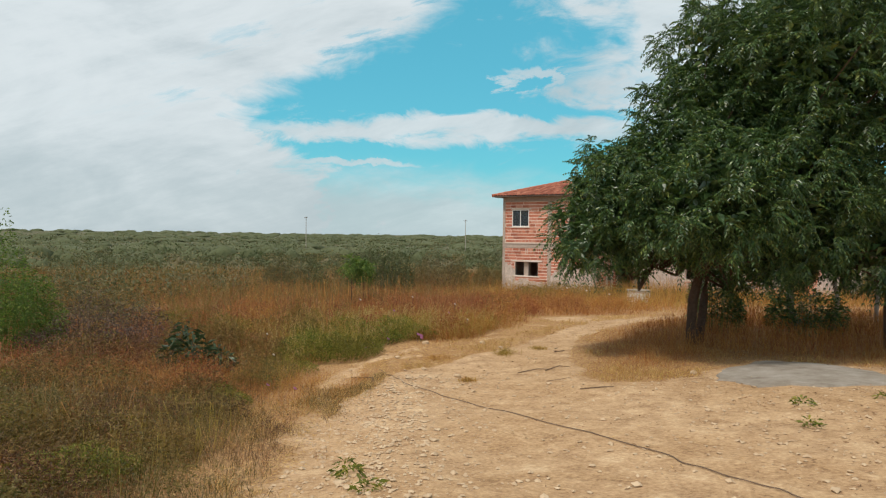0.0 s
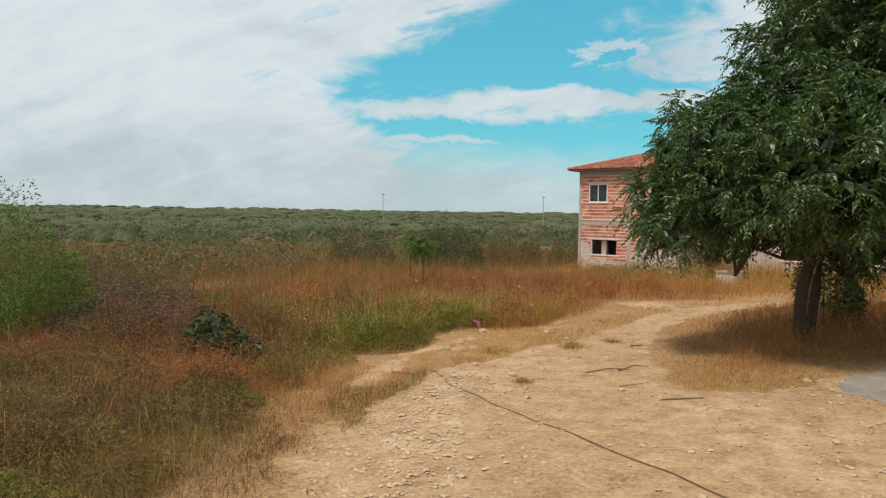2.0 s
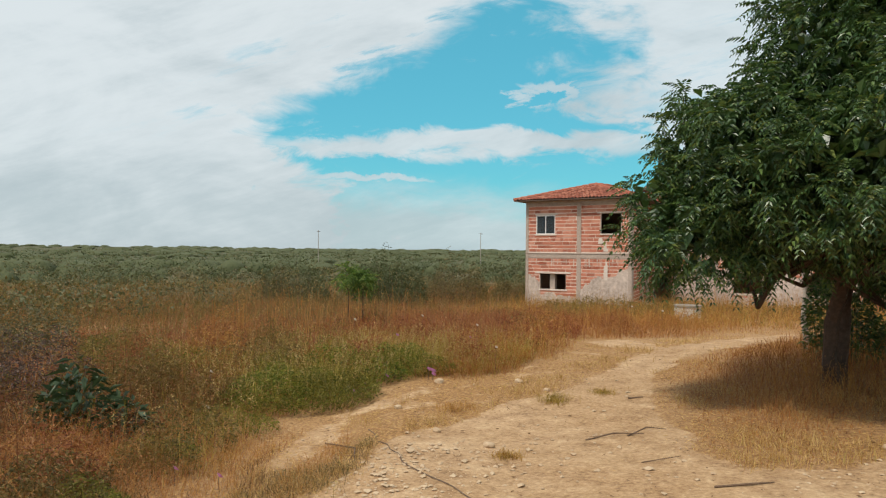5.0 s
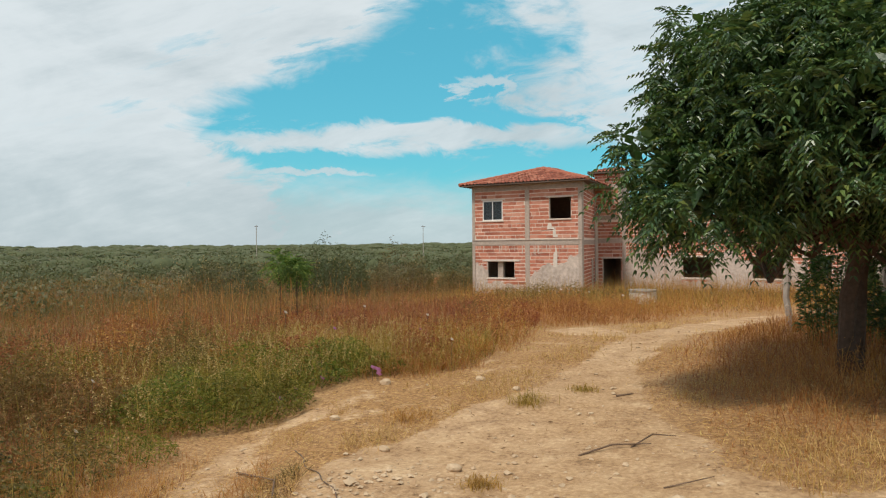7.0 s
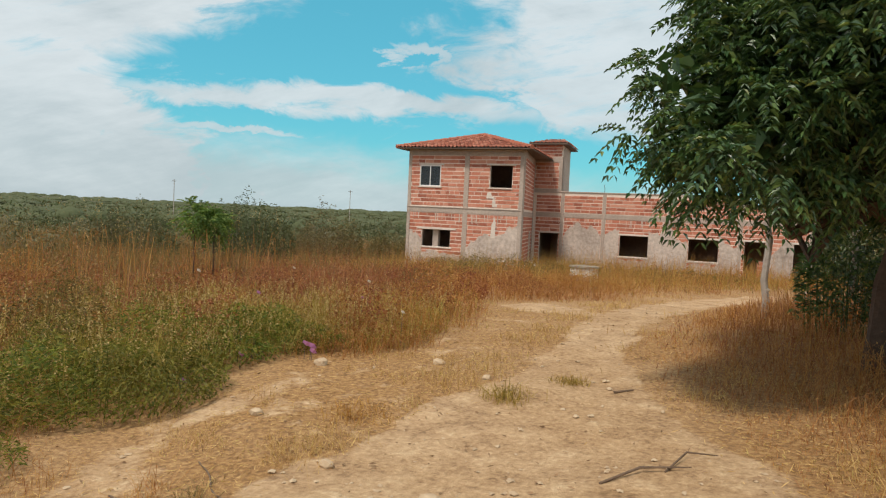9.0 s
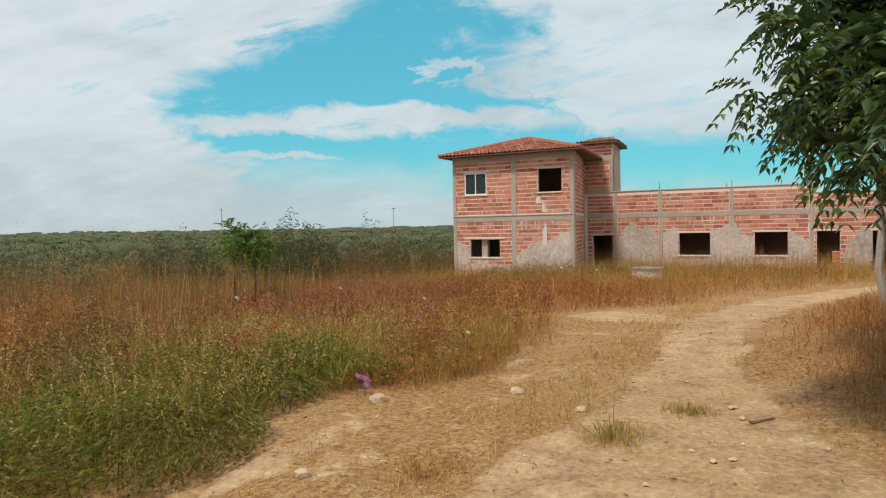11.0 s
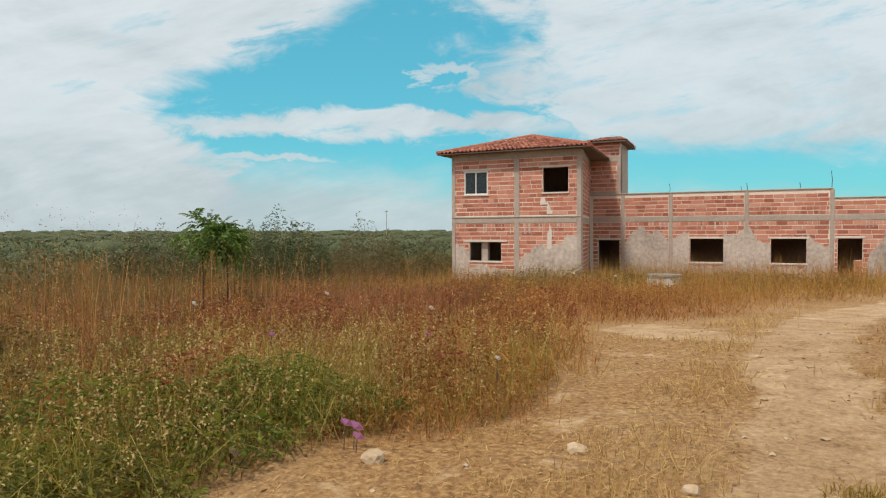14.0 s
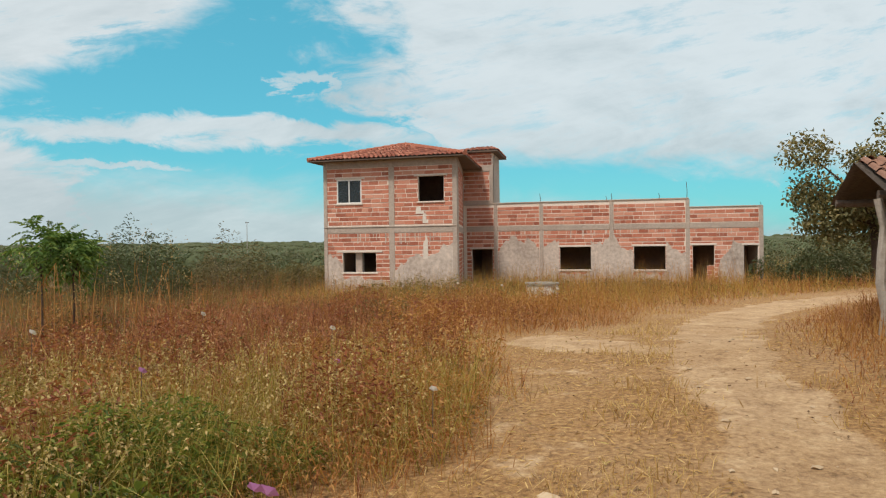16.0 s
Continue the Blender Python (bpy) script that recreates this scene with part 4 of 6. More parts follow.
# ---- plants ----
def blades(name, x, y, h, w, mat, lean=0.35, label="", category="", z=None, arch=0.45):
    """Grass as real blades, two segments each, in one mesh."""
    n = len(x)
    z = (land(x, y) if z is None else z) - 0.02
    az, tip = rng.uniform(0, 2 * np.pi, n), rng.uniform(0, 2 * np.pi, n)
    le = h * np.abs(rng.normal(0, lean, n))
    c, s = np.cos(az) * w / 2, np.sin(az) * w / 2
    dx, dy = np.cos(tip) * le, np.sin(tip) * le
    V = np.empty((n, 5, 3))
    V[:, 0] = np.stack([x - c, y - s, z], -1)
    V[:, 1] = np.stack([x + c, y + s, z], -1)
    V[:, 2] = np.stack([x + dx * 0.35 + c * 0.75, y + dy * 0.35 + s * 0.75, z + h * 0.55], -1)
    V[:, 3] = np.stack([x + dx * 0.35 - c * 0.75, y + dy * 0.35 - s * 0.75, z + h * 0.55], -1)
    V[:, 4] = np.stack([x + dx, y + dy, z + h * np.sqrt(np.clip(1 - (le / h) ** 2 * 0.5, 0.2, 1))], -1)
    bow = (rng.uniform(0, 1, n) < arch) & (w < SLIM)
    V[bow, 4, 2] = z[bow] + h[bow] * rng.uniform(0.35, 0.8, bow.sum())
    V[bow, 4, 0] += dx[bow] * 0.5
    V[bow, 4, 1] += dy[bow] * 0.5
    V[bow, 2:4, 2] += 0.22 * h[bow][:, None]
    near = w < SLIM
    Vn, Vf = V[near], V[~near][:, [0, 1, 4]]
    b, c = np.arange(len(Vn))[:, None] * 5, np.arange(len(Vf))[:, None] * 3 + len(Vn) * 5
    ob = mesh_object(name, np.concatenate([Vn.reshape(-1, 3), Vf.reshape(-1, 3)]), [b + np.array([[0, 1, 2, 3]]), np.concatenate([b + np.array([[3, 2, 4]]), c + np.array([[0, 1, 2]])])], mat)
    tagged(ob, label, category, kind="stuff")
    return V[:, 4]


SLIM = 0.0105       # blades wider than this stand far off and are one triangle each


def leaf_mesh(name, pos, direction, size, width, mat, parent=None, droop=0.25):
    """Leaves as folded diamonds, four triangles each: pos (n,3), direction (n,3)."""
    n = len(pos)
    d = direction / np.maximum(np.linalg.norm(direction, axis=1, keepdims=True), 1e-6)
    up = rng.normal(0, 0.5, (n, 3)) + np.array([0, 0, 1.0])
    sd = np.cross(d, up)
    sd /= np.maximum(np.linalg.norm(sd, axis=1, keepdims=True), 1e-6)
    nm = np.cross(sd, d)
    size, width = np.asarray(size)[:, None], np.asarray(width)[:, None]
    V = np.empty((n, 4, 3))
    V[:, 0] = pos
    V[:, 1] = pos + d * size * 0.45 + sd * width * 0.5 + nm * width * 0.16
    V[:, 2] = pos + d * size - np.array([0, 0, 1.0]) * size * droop
    V[:, 3] = pos + d * size * 0.45 - sd * width * 0.5 + nm * width * 0.16
    b = np.arange(n)[:, None] * 4
    return mesh_object(name, V.reshape(-1, 3), [b + np.array([[0, 1, 2]]), b + np.array([[0, 2, 3]])], mat, parent)


def unit(n):
    v = rng.normal(0, 1, (n, 3))
    return v / np.linalg.norm(v, axis=1, keepdims=True)


def walk_distance(x, y):
    """Distance to the line walked."""
    p, q = np.array((1.1, -0.15)), np.array((-6.3, 9.6))
    d = q - p
    t = np.clip(((x - p[0]) * d[0] + (y - p[1]) * d[1]) / (d @ d), 0, 1)
    return np.hypot(x - p[0] - t * d[0], y - p[1] - t * d[1])


def house_ground(x, y):
    return ((x > XL - 0.2) & (x < -13.3) & (y > YF - 0.1) & (y < 46)) | ((x > XL) & (x < -0.9) & (y > YW - 0.1) & (y < 49))


def scatter(n, near, far, power=1.6):
    """Points round the walk, thinning out with distance."""
    t = rng.uniform(0, 1, n)
    d = near + (far - near) * t ** power
    k, a = rng.uniform(0, 1, n), rng.uniform(0, 2 * np.pi, n)
    x, y = 1.1 - 7.4 * k + np.cos(a) * d, -0.15 + 9.8 * k + np.sin(a) * d
    return x, y


def in_front(x, y):
    """Within what the walk looks at (the plants behind its start are left out)."""
    s, r = axes(x, y)
    return (s > -1.0) & (np.abs(r) < 3 + s * 1.25 + 4)


def build_grass():
    # tall growth of the field, low dry grass on the other side of the track
    x, y = scatter(800000, 0.6, 62, 1.65)
    c, side = track_distance(x, y)
    f = field_depth(x, y)
    D = walk_distance(x, y)
    left = side < 0
    grow = np.where(left, np.maximum(smooth01(f + 0.35 * waves(x * 1.3, y * 1.2), -0.25, 0.45), 0.5 * smooth01(c, 0.1, 0.5) * (bareness(x, y) < 0.42) * (y < 9.5)), smooth01(c + 0.3 * waves(x, y * 1.2), 0.0, 0.7))
    keep = (rng.uniform(0, 1, len(x)) < grow) & in_front(x, y) & ~house_ground(x, y) & (D > 0.55)
    x, y, D, left, c, f = (v[keep] for v in (x, y, D, left, c, f))
    s, r = axes(x, y)
    tall = 0.56 + 0.22 * waves(x * 0.23 + 3, y * 0.19) + 0.14 * waves(x * 0.9, y * 0.8) + 0.12 * smooth01(f, 3, 8) - 0.16 * (1 - smooth01(s, 7, 11))
    tall = np.where(left, tall * (0.42 + 0.58 * smooth01(f, 0.0, 2.2)), (0.10 + (0.40 + 0.3 * smooth01(s, 15, 19)) * smooth01(c, 0.3, 2.2)) * (0.35 + 0.65 * smooth01(s, 10.5, 13.5)))
    tall = tall + 0.30 * smooth01(s, 21, 27) * smooth01(c, 0.6, 2.0)
    tall = tall * (1 + 0.35 * waves(x * 2.3 + 1, y * 2.6) * smooth01(f, 0.2, 1))
    h = np.clip(tall, 0.07, 1.3) * rng.uniform(0.25, 1.15, len(x))
    w = 0.0032 + 0.00056 * D
    # what grows where
    pick = rng.uniform(0, 1, len(x))
    dusk = left & (pick < 0.85 * (1 - smooth01(s + 0.8 * waves(x * 0.6, y * 0.6), 8.5, 11.5)))
    house = (x > -18.5) & (y > 25) & (pick < 0.8 * smooth01(s + 1.5 * waves(x * 0.4, y * 0.4), 23, 29))
    back = left & (pick > 1 - 0.75 * smooth01(f + 1.5 * waves(x * 0.3, y * 0.35), 4.5, 8))
    gold = (~left & (pick < 0.6)) | left & (pick < 0.9 * smooth01(x + 1.0 * waves(x * 0.35 + 1.7, y * 0.31), -11, -8.2))
    kinds = np.select([dusk, house, back, gold], [0, 1, 2, 3], 4)
    tips = []
    for k, nm, mat, lean, lb in ((0, "withered_weeds", M_DUSK, 1.3, "withered dark brown weeds along the verge"), (1, "house_grass", M_YELLOWGREEN, 0.9, "tall yellow green grass before the house"),
                                 (2, "olive_grass", M_OLIVE, 0.8, "tall olive green grass at the back of the field"), (3, "golden_grass", M_GOLD, 1.1, "golden brown dry grass beside the track"),
                                 (4, "field_grass", M_RED, 1.2, "tall dry reddish brown grass over the field")):
        q = kinds == k
        tips.append(np.column_stack([blades(nm, x[q], y[q], h[q], w[q], mat, lean, lb, "grass"), D[q]]))
    # seed heads on some of the tips
    t = np.concatenate(tips)
    t = t[(rng.uniform(0, 1, len(t)) < 0.075) & (t[:, 3] < 18)]
    p, dd = t[:, :3] + rng.normal(0, 0.02, (len(t), 3)), t[:, 3]
    ob = leaf_mesh("seed_heads", p, unit(len(p)) + np.array([0, 0, 0.6]), 0.016 + 0.0015 * dd, 0.006 + 0.0007 * dd, M_STRAW)
    tagged(ob, "pale straw seed heads on the dry grass", "seed heads", kind="stuff")
    # small dry leaves and husks hanging in the grass
    cx, cy = scatter(10500, 0.8, 40, 1.7)
    k = 46
    n = len(cx) * k
    spread = np.repeat(0.13 + 0.013 * walk_distance(cx, cy), k)
    x, y = np.repeat(cx, k) + rng.normal(0, 1, n) * spread, np.repeat(cy, k) + rng.normal(0, 1, n) * spread
    kind, big = np.repeat(rng.uniform(0, 1, len(cx)), k), np.repeat(rng.uniform(0.55, 1.35, len(cx)), k)
    c, side = track_distance(x, y)
    f = field_depth(x, y)
    s, r = axes(x, y)
    D = walk_distance(x, y)
    g = np.where(side < 0, smooth01(f, -0.1, 0.5), 0.8 * smooth01(c, 0.3, 1.6))
    keep = (rng.uniform(0, 1, n) < g) & in_front(x, y) & ~house_ground(x, y) & (D > 0.6)
    x, y, D, side, c, f, s, kind, big = (v[keep] for v in (x, y, D, side, c, f, s, kind, big))
    hh = big * np.where(side > 0, 0.10 + 0.32 * smooth01(c, 0.3, 2.6), (0.50 + 0.2 * waves(x * 0.23 + 3, y * 0.19)) * (0.45 + 0.55 * smooth01(f, 0, 2.2)))
    p = np.stack([x, y, land(x, y) + hh * rng.uniform(0.12, 1.1, len(x))], -1)
    early = (side < 0) & (s < 10.5)
    green, gold = (kind < 0.26) & (side < 0), ((kind > 0.80) | (side > 0)) & ~early
    for sel, mat, nm, lb in ((early & ~green, M_DUSK, "withered_leaves", "withered brown leaves in the verge"), (~early & ~green & ~gold, M_RED, "dry_leaves", "dry brown leaves and husks in the tall grass"),
                             (gold & ~green, M_GOLD, "straw_husks", "pale straw husks in the tall grass"), (green, M_OLIVE, "weed_leaves", "olive weed leaves scattered through the grass")):
        k = int(sel.sum())
        ob = leaf_mesh(nm, p[sel], unit(k), (0.018 + 0.0015 * D[sel]) * rng.uniform(0.5, 1.6, k), (0.008 + 0.0008 * D[sel]) * rng.uniform(0.6, 1.5, k), mat)
        tagged(ob, lb, "leaves", kind="stuff")
    # short trodden grass between track and field, and thinly on the track's edges
    x, y = scatter(620000, 0.4, 24, 1.5)
    c, side = track_distance(x, y)
    f = field_depth(x, y)
    b = bareness(x, y)
    tuft = smooth01(waves(x * 1.1, y * 1.2) + 0.7 * waves(x * 3.1 + 2, y * 2.7), -0.35, 0.75)
    g = np.where(side < 0, smooth01(c, -0.35, 0.3) * (f < 0.6), smooth01(c, -0.35, 0.25) * (c < 2.5)) * (0.18 + 0.82 * tuft) * (1 - 0.88 * smooth01(b, 0.5, 0.75))
    keep = (rng.uniform(0, 1, len(x)) < g) & in_front(x, y) & (walk_distance(x, y) > 0.3)
    x, y, tuft = x[keep], y[keep], tuft[keep]
    D = walk_distance(x, y)
    low = (y < 9.8) & (x < -2.5) & (rng.uniform(0, 1, len(x)) < 0.45)
    h = (0.03 + 0.10 * tuft) * rng.uniform(0.4, 1.3, len(x))
    w = 0.0036 + 0.0006 * D
    blades("short_grass", x[~low], y[~low], h[~low], w[~low], M_STUBBLE, 1.5, "short dry trodden grass on worn ground", "grass")
    blades("low_weeds", x[low], y[low], h[low] * 1.15, w[low] * 1.1, M_DUSK, 1.5, "low brown and olive weeds beside the dirt", "weeds")
    # tall dry stalks before the house, and standing out of the back of the field
    n = 1500
    x, y = rng.uniform(-19.5, -1.5, n), YW - 1.0 - rng.uniform(0, 1, n) ** 0.7 * 4.5
    keep = ~house_ground(x, y) & (waves(x * 0.6, y * 0.5) > -0.2)
    x, y = x[keep], y[keep]
    blades("dry_stalks", x, y, rng.uniform(0.7, 1.6, len(x)), rng.uniform(0.012, 0.02, len(x)), M_GOLD, 0.4, "tall dry stalks before the unfinished house", "stalks")
    n = 170
    x, y = rng.uniform(-15.5, -11.8, n), rng.uniform(12.5, 19, n)
    tp = blades("tall_stalks", x, y, rng.uniform(1.1, 1.75, n), np.full(n, 0.009), M_GOLD, 0.25, "thin tall stalks standing out of the field", "stalks")
    p = np.repeat(tp, 10, 0) + rng.normal(0, 1, (n * 10, 3)) * np.array([0.03, 0.03, 0.08])
    tagged(leaf_mesh("stalk_seeds", p, unit(n * 10) + np.array([0, 0, 0.8]), np.full(n * 10, 0.03), np.full(n * 10, 0.012), M_STRAW), "seed heads of the tall stalks", "seed heads", kind="stuff")


build_grass()


def build_straw():
    x, y = scatter(190000, 0.3, 16, 1.3)
    c, side = track_distance(x, y)
    b = bareness(x, y)
    s, r = axes(x, y)
    g = (0.05 + 0.95 * smooth01(c, -0.4, 0.3)) * (0.3 + 0.7 * smooth01(waves(x * 1.3 + 2, y * 1.1), -0.4, 0.5)) * smooth01(s, 4, 9) * (1 - 0.8 * smooth01(b, 0.55, 0.8))
    keep = (rng.uniform(0, 1, len(x)) < g) & in_front(x, y) & (c < 2.2) & (field_depth(x, y) < 0.4)
    x, y = x[keep][:60000], y[keep][:60000]
    p = np.stack([x, y, land(x, y) + rng.uniform(0.004, 0.025, len(x))], -1)
    D = walk_distance(x, y)
    ob = leaf_mesh("straw_litter", p, unit(len(x)) * np.array([1, 1, 0.2]), rng.uniform(0.03, 0.09, len(x)), 0.005 + 0.0008 * D, M_STUBBLE, None, 0.0)
    tagged(ob, "dry straw and stubble lying on worn ground", "straw", kind="stuff")


build_straw()


def weed_patch(name, cx, cy, rx, ry, height, n, leaf, mat, label, category="weeds", turn=0.0, stems=True, zlow=0.0):
    """A low thicket of leafy stems."""
    a, k = rng.uniform(0, 2 * np.pi, n), np.sqrt(rng.uniform(0, 1, n))
    px, py = np.cos(a) * k * rx, np.sin(a) * k * ry
    x, y = cx + px * math.cos(turn) - py * math.sin(turn), cy + px * math.sin(turn) + py * math.cos(turn)
    dome = height * (1 - 0.55 * k ** 2) * (0.8 + 0.35 * waves(x * 2.3, y * 2.1))
    z = land(x, y) + zlow + dome * rng.uniform(0.08, 1.0, n) ** 0.7
    thing = tagged(new(name), label, category, {"seedling": "seedlings in the dirt", "weed_thicket": "weed thickets", "weed_clump": "weed clumps along the verge"}.get(name, ""))
    pos = np.stack([x, y, z], -1)
    d = unit(n) * 0.8 + np.stack([np.cos(a), np.sin(a), np.full(n, 0.35)], -1)
    leaf_mesh("leaves", pos, d, leaf * rng.uniform(0.7, 1.7, n), leaf * rng.uniform(0.25, 0.5, n), mat, thing)
    if stems:
        m = max(30, n // 45)
        i = rng.integers(0, n, m)
        root = np.stack([x[i] * 0.85 + cx * 0.15, y[i] * 0.85 + cy * 0.15], -1)
        rz = land(root[:, 0], root[:, 1])
        w = np.full((m, 1), 0.006)
        top = pos[i] + np.array([0, 0, 0.05])
        base = np.concatenate([root, rz[:, None]], 1)
        sx = np.array([1.0, 0.3, 0])
        V = np.stack([base - sx * w, base + sx * w, top + sx * w * 0.5, top - sx * w * 0.5], 1)
        tagged(mesh_object("undergrowth", V.reshape(-1, 3), np.arange(m * 4).reshape(-1, 4), mat if leaf < 0.1 else M_TWIG, thing), kind="stuff")
    return thing


# leafy weeds at the foot of the field
weed_patch("weed_thicket", -9.0, 10.6, 1.2, 0.85, 0.60, 8000, 0.046, M_WEED, "dense fresh green weeds in the dry grass", turn=0.9)
weed_patch("weed_thicket", -9.6, 12.0, 1.5, 1.0, 0.66, 7500, 0.045, M_WEED, "green creeping weeds among red dry grass", turn=0.8)
weed_patch("weed_thicket", -9.0, 13.1, 0.9, 0.6, 0.5, 4200, 0.042, M_WEED, "olive green weeds with yellow seed spikes", turn=0.6)
weed_patch("weed_thicket", -11.2, 11.5, 1.6, 1.0, 0.6, 6000, 0.05, M_OLIVE, "olive brown weeds in the field", turn=0.5)
weed_patch("weed_thicket", -10.6, 9.3, 1.2, 0.9, 0.65, 5000, 0.05, M_OLIVE, "olive weeds leaning over the verge", turn=0.9)
weed_patch("weed_thicket", -7.3, 5.2, 1.2, 0.8, 0.42, 4200, 0.04, M_OLIVE, "low olive and brown weeds beside the strip", turn=0.9)
weed_patch("weed_thicket", -4.95, 2.9, 0.7, 0.5, 0.4, 3000, 0.04, M_WEED, "tufts of green feathery weeds beside the dirt", turn=0.9)
weed_patch("weed_thicket", -8.2, 14.3, 0.8, 1.3, 0.5, 4000, 0.036, M_GOLD, "rust and gold weeds between grass and track", turn=-0.1)
weed_patch("weed_thicket", -13.4, 33.4, 3.4, 1.3, 0.9, 5000, 0.09, M_OLIVE, "tall olive weeds growing before the house", turn=0.0)
weed_patch("weed_thicket", -8.0, 36.5, 5.0, 1.8, 0.6, 4500, 0.09, M_OLIVE, "yellow green weeds along the wing", turn=0.0)
# mixed weeds all along the verge
rnd = random.Random(21)
for k in range(60):
    s_, r_ = rnd.uniform(2.0, 19), -rnd.uniform(2.9, 8.5)
    if s_ > 12:
        r_ += 2.2
    px, py = 1.134 - 0.604 * s_ + 0.797 * r_, -0.153 + 0.797 * s_ + 0.604 * r_
    if field_depth(np.array([px]), np.array([py]))[0] < 0.55:
        continue
    mat, words = rnd.choice([(M_DUSK, "withered brown weeds in the verge"), (M_OLIVE, "olive and straw coloured weeds in the verge"), (M_OLIVE, "olive and straw coloured weeds in the verge"), (M_WEED, "fresh green weeds in the verge")] if s_ < 9 else
                            [(M_OLIVE, "olive and straw coloured weeds in the verge"), (M_WEED, "fresh green weeds in the verge"), (M_RED, "reddish brown dry weeds in the verge")])
    if px > -9.3 and py > 12.8:
        mat, words = M_GOLD, "rust and gold weeds beside the worn ground"
    weed_patch("weed_clump", px, py, rnd.uniform(0.4, 0.95), rnd.uniform(0.35, 0.7), rnd.uniform(0.42, 0.82), 1500, 0.042, mat, words, "weeds", turn=rnd.uniform(0, 3))
# matted growth at the start of the verge
rnd = random.Random(45)
count = 0
while count < 30:
    px, py = rnd.uniform(-10.5, -2.5), rnd.uniform(0.5, 10)
    if not 0.3 < field_depth(np.array([px]), np.array([py]))[0] < 3.2:
        continue
    count += 1
    mat, words = rnd.choice([(M_DUSK, "matted dark brown weeds along the verge"), (M_DUSK, "matted dark brown weeds along the verge"), (M_OLIVE, "matted olive weeds along the verge"), (M_WEED, "green feathery weeds along the verge")])
    weed_patch("weed_clump", px, py, rnd.uniform(0.4, 0.8), rnd.uniform(0.3, 0.6), rnd.uniform(0.35, 0.6), 1300, 0.036, mat, words, "weeds", turn=rnd.uniform(0, 3))
# feathery maroon and rust weeds through the middle of the field
rnd = random.Random(33)
count = 0
while count < 64:
    px, py = rnd.uniform(-17, -7.5), rnd.uniform(11, 27)
    depth = float(field_depth(np.array([px]), np.array([py]))[0])
    if not 0.5 < depth < 8.0:
        continue
    count += 1
    warm = [(M_RED, "feathery maroon dry weeds in the field"), (M_GOLD, "rust and gold dry weeds in the field")]
    mat, words = rnd.choice(warm) if px > -10 else rnd.choice([(M_RED, "feathery maroon dry weeds in the field")] * 3 + [(M_GOLD, "rust and gold dry weeds in the field"), (M_OLIVE, "olive weeds standing in the dry field")])
    weed_patch("weed_clump", px, py, rnd.uniform(0.5, 1.1), rnd.uniform(0.4, 0.8), rnd.uniform(0.55, 0.95), 950, 0.05, mat, words, "weeds", turn=rnd.uniform(0, 3))
# grey twiggy shrub and green shrub on the field's edge
for s_, r_, mat, words in ((4.2, -2.9, M_OLIVE, "dense olive brown weeds beside the dirt"), (5.6, -3.5, M_DUSK, "matted reddish dry weeds beside the dirt"), (7.4, -3.6, M_OLIVE, "dense olive weeds over the verge"), (6.6, -4.6, M_DUSK, "thick reddish brown weeds in the verge")):
    weed_patch("weed_clump", 1.134 - 0.604 * s_ + 0.797 * r_, -0.153 + 0.797 * s_ + 0.604 * r_, 0.95, 0.7, 0.62, 3600, 0.042, mat, words, "weeds", turn=0.9)
weed_patch("dry_bush", -12.4, 7.6, 1.6, 1.1, 1.45, 7000, 0.05, M_TWIG, "leafless dark purple brown thorny bush", "bush", turn=0.8)
weed_patch("dry_bush", -11.2, 8.9, 1.2, 0.9, 1.2, 6500, 0.04, M_OLIVE, "dusty olive bush with dry stems", "bush", turn=0.8)
weed_patch("green_bush", -14.0, 6.3, 1.3, 1.0, 2.9, 9000, 0.07, M_SHRUB, "bright green leafy shrub standing in the scrub", "bush", turn=0.7)
weed_patch("green_bush", -16.5, 8.8, 2.2, 1.4, 1.7, 6000, 0.07, M_SCRUB, "dull green shrub behind dry grass", "bush", turn=0.7)
weed_patch("green_bush", -13.4, 4.7, 1.4, 1.0, 2.3, 7000, 0.065, M_SHRUB, "bright green shrub with thin upright twigs", "bush", turn=0.7)
weed_patch("dry_bush", -10.8, 6.6, 1.3, 0.8, 1.0, 6000, 0.04, M_DUSK, "thick reddish brown dry bush beside the verge", "bush", turn=0.8)
weed_patch("dry_bush", -9.2, 5.2, 1.3, 0.8, 0.8, 6000, 0.04, M_DUSK, "reddish brown dry bush with seed heads", "bush", turn=0.8)
weed_patch("broadleaf_plant", -9.85, 7.8, 0.5, 0.45, 1.05, 420, 0.17, M_BIGLEAF, "dark green plant with broad waxy leaves", "plant", stems=True)
weed_patch("broadleaf_plant", -9.15, 7.95, 0.3, 0.25, 0.66, 190, 0.16, M_BIGLEAF, "small dark green broad leaved plant", "plant", stems=True)
weed_patch("broadleaf_plant", -8.85, 12.35, 0.34, 0.28, 0.5, 60, 0.12, M_WEED, "low vine with large green leaves", "plant", stems=True)
for x, y in ((-2.35, 4.0), (-2.75, 4.25), (-3.0, 4.45), (0.35, 7.9), (1.35, 7.0), (1.55, 6.6), (0.15, 9.0), (1.0, 9.6)):
    weed_patch("seedling", x, y, 0.11, 0.10, 0.11, 46, 0.06, M_WEED, "small green seedling in the bare dirt", "seedling", stems=False)
